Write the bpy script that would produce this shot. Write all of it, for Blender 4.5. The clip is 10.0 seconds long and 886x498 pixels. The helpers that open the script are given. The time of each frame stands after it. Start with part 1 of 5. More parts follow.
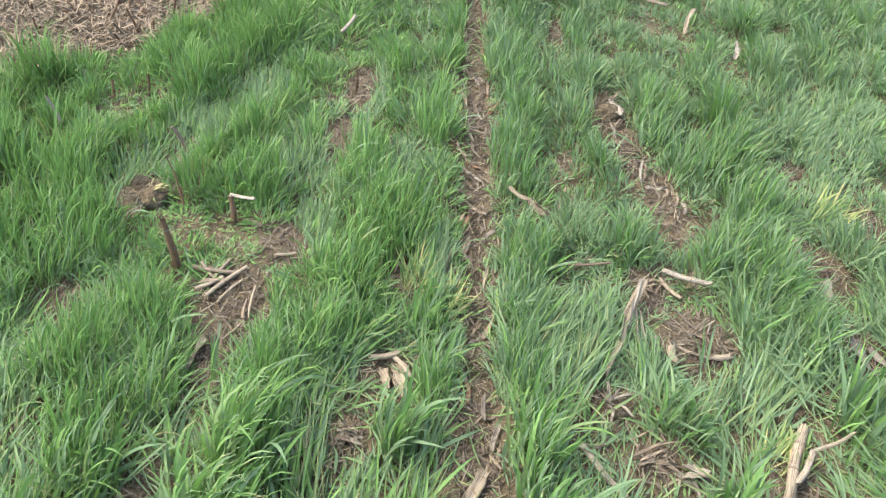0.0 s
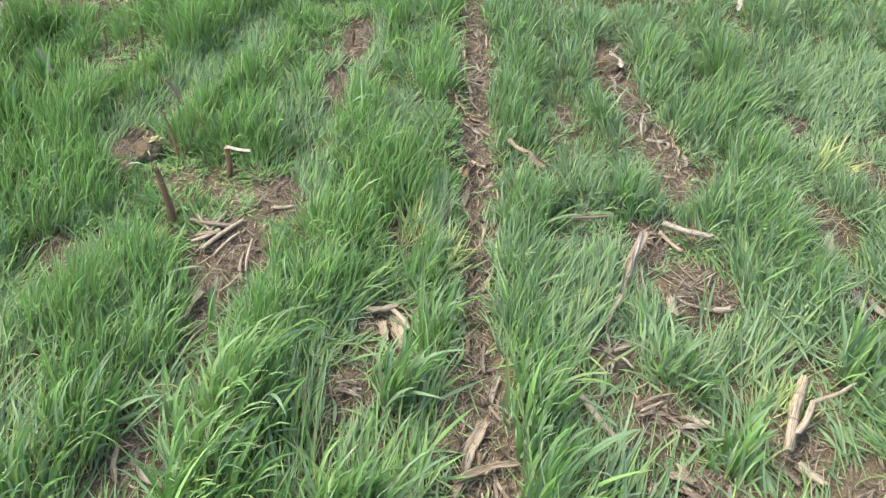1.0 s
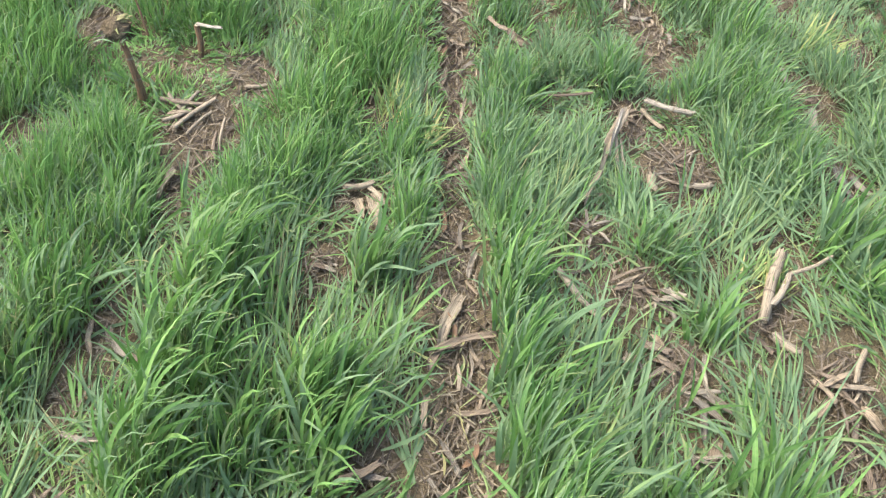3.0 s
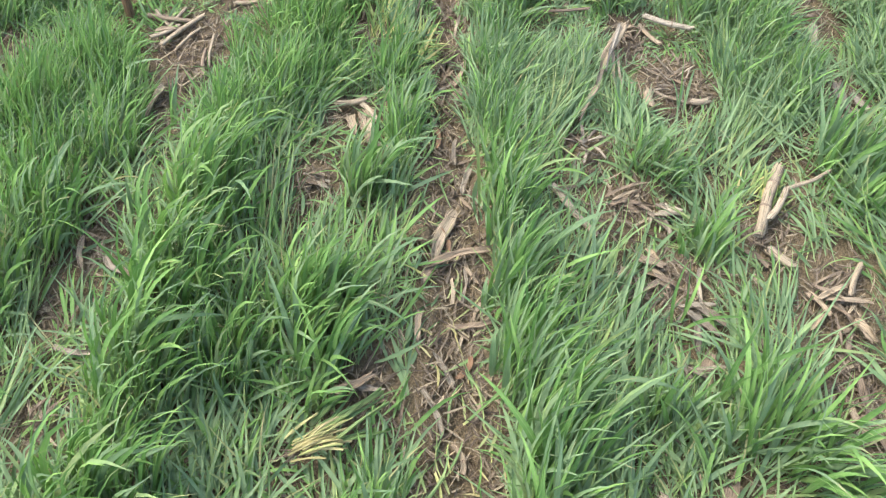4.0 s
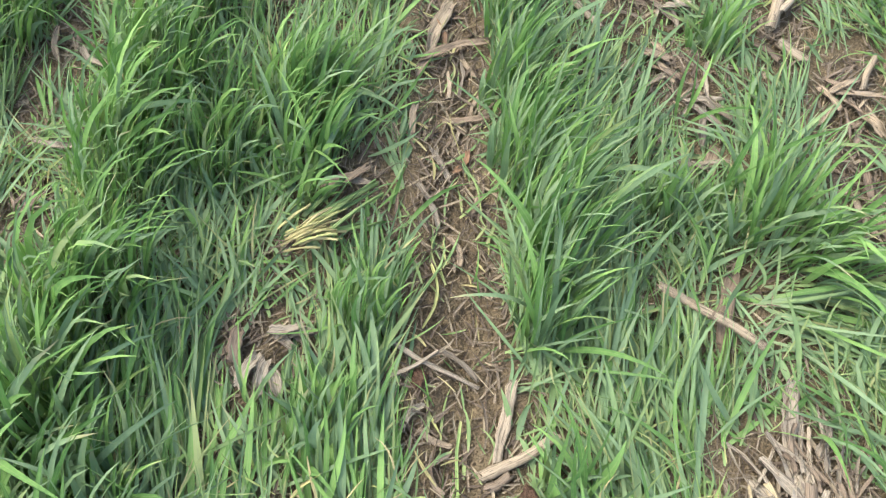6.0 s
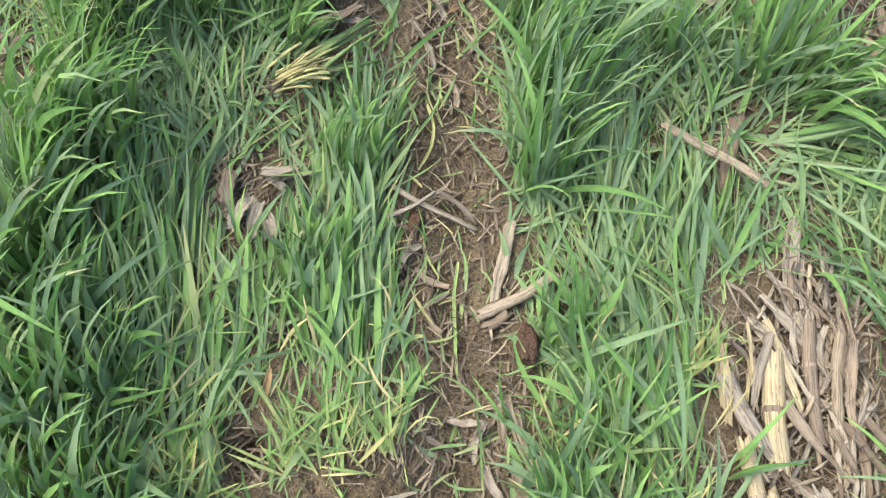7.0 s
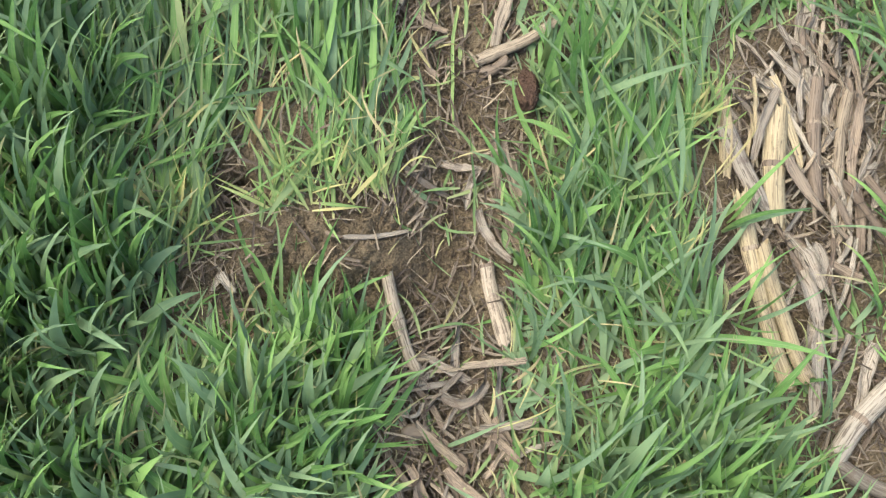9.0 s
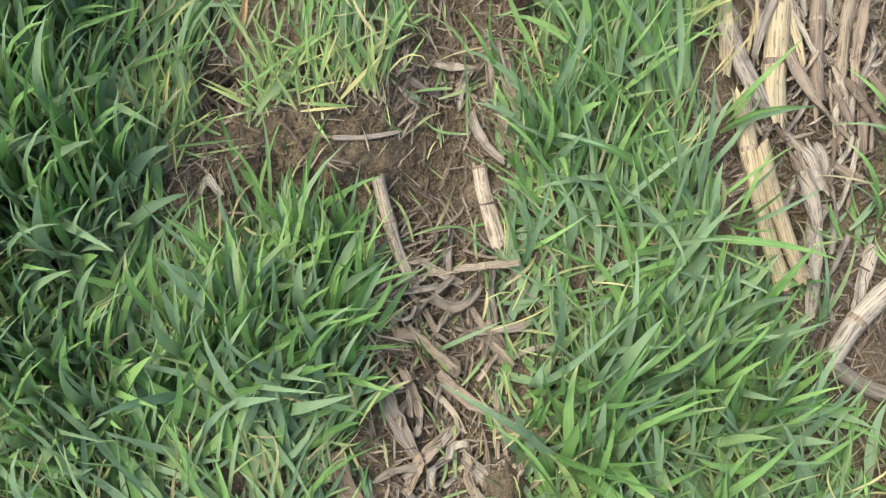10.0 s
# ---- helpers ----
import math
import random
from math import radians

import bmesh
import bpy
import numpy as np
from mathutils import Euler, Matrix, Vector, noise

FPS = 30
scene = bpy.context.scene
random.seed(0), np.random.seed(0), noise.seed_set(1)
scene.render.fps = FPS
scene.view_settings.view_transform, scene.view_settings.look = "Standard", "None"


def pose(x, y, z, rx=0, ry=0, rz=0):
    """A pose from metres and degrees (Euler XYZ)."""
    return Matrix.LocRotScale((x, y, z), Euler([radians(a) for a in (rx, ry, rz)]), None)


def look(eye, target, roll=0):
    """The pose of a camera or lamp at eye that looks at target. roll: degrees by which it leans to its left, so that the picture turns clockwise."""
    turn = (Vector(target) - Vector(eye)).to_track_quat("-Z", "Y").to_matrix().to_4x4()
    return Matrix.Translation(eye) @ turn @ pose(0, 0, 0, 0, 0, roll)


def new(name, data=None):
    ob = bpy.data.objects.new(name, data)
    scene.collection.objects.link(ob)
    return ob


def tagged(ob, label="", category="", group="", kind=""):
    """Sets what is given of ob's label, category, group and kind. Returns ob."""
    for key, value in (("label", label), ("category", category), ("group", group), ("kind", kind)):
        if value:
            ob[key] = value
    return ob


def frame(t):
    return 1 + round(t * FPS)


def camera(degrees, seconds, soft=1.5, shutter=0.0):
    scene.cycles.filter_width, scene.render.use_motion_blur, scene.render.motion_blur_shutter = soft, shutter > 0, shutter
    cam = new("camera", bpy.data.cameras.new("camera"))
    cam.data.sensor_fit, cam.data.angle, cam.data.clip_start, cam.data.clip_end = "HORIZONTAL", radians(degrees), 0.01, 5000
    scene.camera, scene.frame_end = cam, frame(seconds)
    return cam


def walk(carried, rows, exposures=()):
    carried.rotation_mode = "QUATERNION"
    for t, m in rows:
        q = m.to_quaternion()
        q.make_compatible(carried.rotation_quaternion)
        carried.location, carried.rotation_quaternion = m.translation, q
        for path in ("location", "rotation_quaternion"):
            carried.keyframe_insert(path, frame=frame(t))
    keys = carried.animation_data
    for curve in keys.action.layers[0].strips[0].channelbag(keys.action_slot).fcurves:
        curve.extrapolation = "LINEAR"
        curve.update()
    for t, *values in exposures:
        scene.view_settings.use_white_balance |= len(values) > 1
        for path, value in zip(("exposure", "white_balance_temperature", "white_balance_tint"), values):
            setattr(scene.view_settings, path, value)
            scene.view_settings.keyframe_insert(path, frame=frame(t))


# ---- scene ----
cam = camera(52.0, 10.0, soft=1.2)
PATH = [
    (0, (-0.079, -0.05, 1.596), (-0.081, 1.425, 0.245), -0.2),
    (0.5, (-0.084, -0.05, 1.58), (-0.079, 1.399, 0.201), -0.2),
    (1, (-0.085, -0.051, 1.564), (-0.079, 1.367, 0.153), -0.0),
    (1.5, (-0.075, -0.061, 1.557), (-0.072, 1.326, 0.116), -0.6),
    (2, (-0.071, -0.068, 1.545), (-0.062, 1.287, 0.074), -0.2),
    (2.5, (-0.066, -0.077, 1.517), (-0.04, 1.238, 0.01), 0.5),
    (4, (-0.053, -0.123, 1.445), (-0.018, 1.051, -0.173), 0.7),
    (4.5, (-0.056, -0.143, 1.414), (-0.018, 0.961, -0.254), 1.2),
    (5, (-0.055, -0.154, 1.392), (-0.012, 0.864, -0.329), 1.3),
    (6.5, (-0.066, -0.201, 1.319), (-0.012, 0.598, -0.513), 2.6),
    (7, (-0.058, -0.234, 1.289), (-0.012, 0.433, -0.596), 2.3),
    (7.5, (-0.061, -0.271, 1.265), (-0.013, 0.3, -0.651), 3.3),
    (8, (-0.062, -0.305, 1.244), (-0.011, 0.185, -0.695), 4.8),
    (8.5, (-0.059, -0.342, 1.232), (-0.01, 0.084, -0.722), 6.2),
    (9, (-0.062, -0.382, 1.216), (-0.004, -0.014, -0.749), 9.2),
    (9.5, (-0.05, -0.402, 1.2), (0.004, -0.12, -0.779), 11.1),
    (10, (-0.051, -0.423, 1.187), (0.008, -0.194, -0.799), 14.4),
]
walk(cam, [(t, look(eye, target, roll)) for t, eye, target, roll in PATH], exposures=[(0, 2.30), (4.5, 2.27), (7.0, 2.15), (10, 1.95)])

# ---- light: bright, thinly overcast spring day ----
world = bpy.data.worlds.new("sky")
scene.world = world
world.use_nodes = True
SUN_ELEVATION, SUN_AZIMUTH = 58.0, 158.0  # azimuth: degrees from +x towards +y
wt = world.node_tree
sky = wt.nodes.new("ShaderNodeTexSky")
sky.sky_type = "NISHITA"
sky.sun_disc = False
sky.sun_elevation = radians(SUN_ELEVATION)
sky.sun_rotation = radians(90 - SUN_AZIMUTH)
sky.dust_density = 4.2
sky.ozone_density = 0.6
background = wt.nodes["Background"]
background.inputs["Strength"].default_value = 0.15
wt.links.new(sky.outputs["Color"], background.inputs["Color"])
sun = new("sun", bpy.data.lights.new("sun", "SUN"))
sun.data.energy = 0.75
sun.data.angle = radians(45)
sun.data.color = (1.0, 0.95, 0.86)
sun.matrix_world = look(
    (10 * math.cos(radians(SUN_AZIMUTH)), 10 * math.sin(radians(SUN_AZIMUTH)), 10 * math.tan(radians(SUN_ELEVATION))), (0, 0, 0))


# ---- materials ----
def tree(name):
    m = bpy.data.materials.new(name)
    m.use_nodes = True
    nt = m.node_tree
    return m, nt, nt.nodes["Principled BSDF"]


def node(nt, kind, **values):
    n = nt.nodes.new(kind)
    for key, value in values.items():
        n.inputs[key].default_value = value
    return n


def ramp(nt, source, stops):
    r = nt.nodes.new("ShaderNodeValToRGB")
    while len(r.color_ramp.elements) < len(stops):
        r.color_ramp.elements.new(0.5)
    for e, (at, c) in zip(r.color_ramp.elements, stops):
        e.position, e.color = at, (*c, 1)
    nt.links.new(source, r.inputs["Fac"])
    return r.outputs["Color"]


def blend(nt, factor, a, b, mode="MIX"):
    m = nt.nodes.new("ShaderNodeMix")
    m.data_type, m.blend_type = "RGBA", mode
    for sock, v in ((m.inputs[0], factor), (m.inputs[6], a), (m.inputs[7], b)):
        if hasattr(v, "is_linked"):
            nt.links.new(v, sock)
        else:
            sock.default_value = v if isinstance(v, (int, float)) else (*v, 1)
    return m.outputs[2]


def calc(nt, op, a, b=None):
    m = nt.nodes.new("ShaderNodeMath")
    m.operation = op
    for sock, v in zip(m.inputs, (a, b)):
        if v is None:
            continue
        if hasattr(v, "is_linked"):
            nt.links.new(v, sock)
        else:
            sock.default_value = v
    return m.outputs[0]


def bumped(nt, bsdf, height, strength, distance):
    b = node(nt, "ShaderNodeBump", Strength=strength, Distance=distance)
    nt.links.new(height, b.inputs["Height"])
    nt.links.new(b.outputs["Normal"], bsdf.inputs["Normal"])
    return b.outputs["Normal"]


def soil_material(name, dark, light, field=False):
    m, nt, bsdf = tree(name)
    place = nt.nodes.new("ShaderNodeTexCoord").outputs["Object"]
    big = node(nt, "ShaderNodeTexNoise", Scale=9.0, Detail=4.0)
    fine = node(nt, "ShaderNodeTexNoise", Scale=190.0, Detail=8.0, Roughness=0.75)
    grit = node(nt, "ShaderNodeTexVoronoi", Scale=260.0)
    for n in (big, fine, grit):
        nt.links.new(place, n.inputs["Vector"])
    mid = tuple((a + b) / 2 for a, b in zip(dark, light))
    colour = ramp(nt, fine.outputs["Fac"], [(0.3, dark), (0.52, mid), (0.75, light)])
    damp = ramp(nt, big.outputs["Fac"], [(0.35, (0.62, 0.6, 0.58)), (0.65, (1.0, 1.0, 1.0))])
    colour = blend(nt, 1.0, colour, damp, "MULTIPLY")
    if field:  # beyond the built stand the field is a green cover of rye
        axes = nt.nodes.new("ShaderNodeSeparateXYZ")
        nt.links.new(place, axes.inputs[0])
        far = calc(nt, "MAXIMUM", calc(nt, "ABSOLUTE", axes.outputs["X"]), calc(nt, "ABSOLUTE", calc(nt, "SUBTRACT", axes.outputs["Y"], 1.3)))
        reach = nt.nodes.new("ShaderNodeMapRange")
        reach.inputs["From Min"].default_value, reach.inputs["From Max"].default_value = 2.1, 2.45
        nt.links.new(far, reach.inputs["Value"])
        patch = node(nt, "ShaderNodeTexNoise", Scale=14.0, Detail=6.0)
        nt.links.new(place, patch.inputs["Vector"])
        green = ramp(nt, patch.outputs["Fac"], [(0.35, (0.035, 0.05, 0.022)), (0.5, (0.06, 0.1, 0.035)), (0.7, (0.085, 0.145, 0.05))])
        tan = ramp(nt, patch.outputs["Fac"], [(0.35, (0.1, 0.08, 0.06)), (0.65, (0.22, 0.185, 0.14))])
        edge = calc(nt, "SUBTRACT", calc(nt, "SUBTRACT", axes.outputs["Y"], 1.25), calc(nt, "MULTIPLY", axes.outputs["X"], 0.83))
        green = blend(nt, calc(nt, "GREATER_THAN", edge, 2.41), green, tan)
        colour = blend(nt, reach.outputs["Result"], colour, green)
    nt.links.new(colour, bsdf.inputs["Base Color"])
    bsdf.inputs["Roughness"].default_value = 0.95
    bsdf.inputs["Specular IOR Level"].default_value = 0.15
    h = calc(nt, "ADD", fine.outputs["Fac"], calc(nt, "MULTIPLY", grit.outputs["Distance"], 0.6))
    bumped(nt, bsdf, h, 1.0, 0.006)
    return m


def leaf_material(name, stops, pale, dry):
    """A rye blade: parallel veins, a midrib, a pale sheath end, a dry tip on some; each blade its own green."""
    m, nt, bsdf = tree(name)
    uv = nt.nodes.new("ShaderNodeUVMap").outputs["UV"]
    split = nt.nodes.new("ShaderNodeSeparateXYZ")
    nt.links.new(uv, split.inputs[0])
    across, along = split.outputs["X"], split.outputs["Y"]
    island = nt.nodes.new("ShaderNodeNewGeometry").outputs["Random Per Island"]
    own = nt.nodes.new("ShaderNodeObjectInfo").outputs["Random"]
    chance = calc(nt, "FRACT", calc(nt, "ADD", island, own))
    colour = ramp(nt, chance, stops)
    place = nt.nodes.new("ShaderNodeTexCoord").outputs["Object"]
    stain = node(nt, "ShaderNodeTexNoise", Scale=30.0, Detail=3.0)
    nt.links.new(place, stain.inputs["Vector"])
    shade = ramp(nt, stain.outputs["Fac"], [(0.3, (0.78, 0.82, 0.8)), (0.7, (1.15, 1.1, 1.0))])
    colour = blend(nt, 1.0, colour, shade, "MULTIPLY")
    foot = nt.nodes.new("ShaderNodeMapRange")
    foot.inputs["From Min"].default_value, foot.inputs["From Max"].default_value = 0.30, 0.03
    foot.inputs["To Max"].default_value = 0.75
    nt.links.new(along, foot.inputs["Value"])
    colour = blend(nt, foot.outputs["Result"], colour, pale)
    tip = nt.nodes.new("ShaderNodeMapRange")
    tip.inputs["From Min"].default_value, tip.inputs["From Max"].default_value = 0.80, 1.0
    nt.links.new(along, tip.inputs["Value"])
    some = calc(nt, "GREATER_THAN", calc(nt, "FRACT", calc(nt, "MULTIPLY", chance, 37.0)), 0.92)
    colour = blend(nt, calc(nt, "MULTIPLY", tip.outputs["Result"], some), colour, dry)
    rib = calc(nt, "LESS_THAN", calc(nt, "ABSOLUTE", calc(nt, "SUBTRACT", across, 0.5)), 0.06)
    colour = blend(nt, calc(nt, "MULTIPLY", rib, 0.35), colour, pale)
    nt.links.new(colour, bsdf.inputs["Base Color"])
    bsdf.inputs["Roughness"].default_value = 0.62
    bsdf.inputs["Specular IOR Level"].default_value = 0.27
    veins = calc(nt, "SINE", calc(nt, "MULTIPLY", across, 60.0))
    bumped(nt, bsdf, veins, 0.25, 0.0006)
    glow = nt.nodes.new("ShaderNodeBsdfTranslucent")
    lit = blend(nt, 1.0, colour, (1.02, 1.1, 0.88), "MULTIPLY")
    nt.links.new(lit, glow.inputs["Color"])
    mix = nt.nodes.new("ShaderNodeMixShader")
    mix.inputs[0].default_value = 0.3
    nt.links.new(bsdf.outputs[0], mix.inputs[1])
    nt.links.new(glow.outputs[0], mix.inputs[2])
    nt.links.new(mix.outputs[0], nt.nodes["Material Output"].inputs["Surface"])
    return m


def straw_material(name, stops, streak=1.0, stain=0.5, dirt=(0.09, 0.068, 0.048)):
    """Dead maize: fibres along the piece, grey weathering, soil stains; each piece its own tone."""
    m, nt, bsdf = tree(name)
    uv = nt.nodes.new("ShaderNodeUVMap").outputs["UV"]
    stretch = nt.nodes.new("ShaderNodeMapping")
    stretch.inputs["Scale"].default_value = (34.0, 0.7, 1.0)
    nt.links.new(uv, stretch.inputs["Vector"])
    fibre = node(nt, "ShaderNodeTexNoise", Scale=1.0, Detail=5.0, Roughness=0.65)
    nt.links.new(stretch.outputs[0], fibre.inputs["Vector"])
    place = nt.nodes.new("ShaderNodeTexCoord").outputs["Object"]
    blot = node(nt, "ShaderNodeTexNoise", Scale=60.0, Detail=8.0, Roughness=0.65)
    nt.links.new(place, blot.inputs["Vector"])
    island = nt.nodes.new("ShaderNodeNewGeometry").outputs["Random Per Island"]
    own = nt.nodes.new("ShaderNodeObjectInfo").outputs["Random"]
    tone = calc(nt, "FRACT", calc(nt, "ADD", island, own))
    colour = ramp(nt, tone, stops)
    grain = ramp(nt, fibre.outputs["Fac"], [(0.34, (0.34, 0.3, 0.26)), (0.47, (0.85, 0.83, 0.8)), (0.7, (1.15, 1.13, 1.08))])
    colour = blend(nt, streak, colour, grain, "MULTIPLY")
    seam = nt.nodes.new("ShaderNodeMapping")
    seam.inputs["Scale"].default_value = (11.0, 0.3, 1.0)
    nt.links.new(uv, seam.inputs["Vector"])
    split = node(nt, "ShaderNodeTexNoise", Scale=1.0, Detail=3.0, Roughness=0.55)
    nt.links.new(seam.outputs[0], split.inputs["Vector"])
    crack = calc(nt, "LESS_THAN", calc(nt, "ABSOLUTE", calc(nt, "SUBTRACT", split.outputs["Fac"], 0.5)), 0.014)
    colour = blend(nt, calc(nt, "MULTIPLY", crack, 0.75 * streak), colour, (0.05, 0.038, 0.026))
    mud = calc(nt, "MULTIPLY", calc(nt, "GREATER_THAN", blot.outputs["Fac"], 0.58), stain)
    colour = blend(nt, mud, colour, dirt)
    nt.links.new(colour, bsdf.inputs["Base Color"])
    bsdf.inputs["Roughness"].default_value = 0.7
    bsdf.inputs["Specular IOR Level"].default_value = 0.25
    bumped(nt, bsdf, fibre.outputs["Fac"], 0.6, 0.0015)
    return m


SOIL = soil_material("field_soil", (0.066, 0.054, 0.032), (0.231, 0.186, 0.116), field=True)
CLOD = soil_material("soil_clod", (0.074, 0.056, 0.036), (0.241, 0.196, 0.123))
RED_CLOD = soil_material("reddish_clod", (0.06, 0.036, 0.024), (0.15, 0.095, 0.062))
GREEN = leaf_material("rye_leaf", [(0.0, (0.080, 0.172, 0.047)), (0.35, (0.108, 0.217, 0.062)), (0.7, (0.136, 0.256, 0.076)), (0.97, (0.160, 0.284, 0.085)), (1.0, (0.2, 0.265, 0.1))],
                      (0.2, 0.27, 0.115), (0.34, 0.29, 0.16))
WAXY = leaf_material("waxy_rye_leaf", [(0.0, (0.106, 0.182, 0.091)), (0.4, (0.133, 0.213, 0.112)), (0.8, (0.160, 0.242, 0.136)), (0.95, (0.151, 0.238, 0.097)), (1.0, (0.2, 0.255, 0.115))],
                     (0.171, 0.228, 0.113), (0.306, 0.264, 0.143))
STEM = leaf_material("rye_stem", [(0.0, (0.099, 0.177, 0.076)), (0.5, (0.135, 0.219, 0.081)), (0.8, (0.176, 0.237, 0.095)), (0.94, (0.225, 0.242, 0.114)), (1.0, (0.270, 0.246, 0.157))],
                     (0.24, 0.27, 0.13), (0.34, 0.29, 0.17))
YELLOW = leaf_material("dying_rye_leaf", [(0.0, (0.13, 0.23, 0.08)), (0.5, (0.19, 0.28, 0.1)), (0.8, (0.27, 0.31, 0.12)), (1.0, (0.38, 0.34, 0.16))],
                       (0.36, 0.35, 0.16), (0.42, 0.3, 0.13))
RUST = straw_material("rusty_stem", [(0.0, (0.3, 0.2, 0.09)), (1.0, (0.36, 0.26, 0.13))], stain=0.4)
PALE = straw_material("pale_stalk", [(0.0, (0.184, 0.154, 0.105)), (0.35, (0.244, 0.208, 0.147)), (0.7, (0.281, 0.245, 0.180)), (1.0, (0.221, 0.188, 0.134))], stain=0.4)
GREY = straw_material("weathered_stalk", [(0.0, (0.120, 0.107, 0.083)), (0.5, (0.187, 0.169, 0.133)), (1.0, (0.269, 0.244, 0.191))], stain=0.5)
BROWN = straw_material("brown_husk", [(0.0, (0.111, 0.088, 0.063)), (0.5, (0.178, 0.144, 0.103)), (1.0, (0.251, 0.208, 0.146))], stain=0.5)
WHITE = straw_material("bleached_husk", [(0.0, (0.217, 0.196, 0.152)), (1.0, (0.304, 0.282, 0.220))], stain=0.45)
LITTER = straw_material("litter", [(0.0, (0.052, 0.040, 0.028)), (0.25, (0.096, 0.077, 0.055)), (0.55, (0.148, 0.125, 0.091)), (0.82, (0.214, 0.185, 0.135)), (1.0, (0.311, 0.271, 0.183))], stain=0.45)
STUBBLE = straw_material("stubble_trash", [(0.0, (0.195, 0.154, 0.102)), (0.5, (0.300, 0.240, 0.165)), (1.0, (0.398, 0.323, 0.224))], stain=0.3)
DARK = straw_material("rotten_stalk", [(0.0, (0.125, 0.075, 0.042)), (1.0, (0.2, 0.125, 0.072))], stain=0.5)
CREAM = straw_material("cream_stalk", [(0.0, (0.261, 0.218, 0.128)), (0.5, (0.312, 0.266, 0.161)), (1.0, (0.286, 0.242, 0.144))], streak=0.8, stain=0.2)
RYE_STRAW = straw_material("rye_straw", [(0.0, (0.2, 0.19, 0.08)), (0.5, (0.33, 0.3, 0.15)), (1.0, (0.27, 0.3, 0.11))], streak=0.5, stain=0.15)
PITH = straw_material("pith", [(0.0, (0.36, 0.3, 0.21)), (1.0, (0.42, 0.37, 0.28))], stain=0.5)


# ---- the lie of the land ----
def lattice(x, y, seed):
    """Smooth value noise in 0..1 on a unit lattice."""
    xi, yi = np.floor(x).astype(np.int64), np.floor(y).astype(np.int64)
    fx, fy = x - xi, y - yi
    fx, fy = fx * fx * (3 - 2 * fx), fy * fy * (3 - 2 * fy)

    def corner(a, b):
        h = np.sin(a * 127.1 + b * 311.7 + seed * 74.7) * 43758.5453
        return h - np.floor(h)
    return (corner(xi, yi) * (1 - fx) + corner(xi + 1, yi) * fx) * (1 - fy) + (corner(xi, yi + 1) * (1 - fx) + corner(xi + 1, yi + 1) * fx) * fy


def step(a, b, v):
    t = np.clip((v - a) / (b - a), 0, 1)
    return t * t * (3 - 2 * t)


# bare, littered spots: centre, half sizes
BARE_LEFT = [
    (-0.59, 1.47, 0.085, 0.13), (-0.61, 1.29, 0.045, 0.08), (-0.50, 1.70, 0.045, 0.08), (-0.33, 0.31, 0.048, 0.062),
    (-0.22, 1.27, 0.07, 0.05), (-0.28, 1.08, 0.05, 0.05), (-0.30, -0.075, 0.04, 0.05), (-0.31, -0.20, 0.07, 0.04),
    (-0.17, 1.56, 0.04, 0.07), (-0.71, 0.58, 0.06, 0.06), (-0.75, 0.79, 0.03, 0.05), (-0.69, 0.95, 0.025, 0.09),
    (-0.16, 0.62, 0.06, 0.04), (-0.39, 2.17, 0.04, 0.10), (-0.34, 2.45, 0.04, 0.12), (-0.92, 1.91, 0.05, 0.08),
    (-0.14, -0.16, 0.13, 0.07), (-1.02, 1.49, 0.06, 0.06)]
BARE_RIGHT = [
    (0.48, -0.04, 0.130, 0.210), (0.39, -0.19, 0.060, 0.080), (0.42, 0.80, 0.055, 0.070), (0.51, 1.35, 0.086, 0.086),
    (0.41, 1.52, 0.039, 0.062), (0.28, 1.17, 0.047, 0.039), (0.36, 1.02, 0.05, 0.042), (0.73, 0.78, 0.072, 0.09),
    (0.70, 0.56, 0.055, 0.160), (0.88, 1.31, 0.062, 0.070), (0.88, 1.58, 0.055, 0.094), (0.42, 2.30, 0.042, 0.110),
    (0.46, 2.08, 0.032, 0.130), (0.52, 1.84, 0.040, 0.140), (0.31, 2.81, 0.022, 0.070), (0.84, 1.65, 0.039, 0.055),
    (0.91, 2.00, 0.030, 0.030), (1.04, 1.78, 0.050, 0.060), (0.27, 2.05, 0.022, 0.030), (0.62, 0.95, 0.047, 0.062), (0.53, -0.38, 0.060, 0.100)]


def furrow(y):
    """Middle of the planter's furrow."""
    return -0.012 + 0.014 * y + 0.008 * np.sin(3.1 * y)


def stubble(x, y):
    """Above 0: past the edge of the rye, where only maize stubble stands."""
    return (y - 2.64) - 0.83 * (x + 1.232)


def bare_spots(x, y):
    """The furrow and the littered places, without the stubble."""
    wob = 0.35 * (lattice(x * 22, y * 22, 5) - 0.5) + 0.3 * (lattice(x * 55, y * 55, 6) - 0.5)
    half = 0.025 + 0.047 * (1 - step(0.3, 1.45, y)) + (0.02 + 0.014 * (1 - step(0.6, 1.6, y))) * (lattice(x * 0 + np.where(x > furrow(y), 3, 8), y * 9, 9) - 0.5)
    out = 1 - step(0.75, 1.2, np.abs(x - furrow(y)) / half + wob)
    for cx, cy, rx, ry in BARE_LEFT + BARE_RIGHT:
        d = np.sqrt(((x - cx) / rx) ** 2 + ((y - cy) / ry) ** 2)
        out = np.maximum(out, 1 - step(0.75, 1.25, d + wob))
    return out


def bare(x, y):
    return np.maximum(bare_spots(x, y), step(-0.01, 0.03, stubble(x, y)))


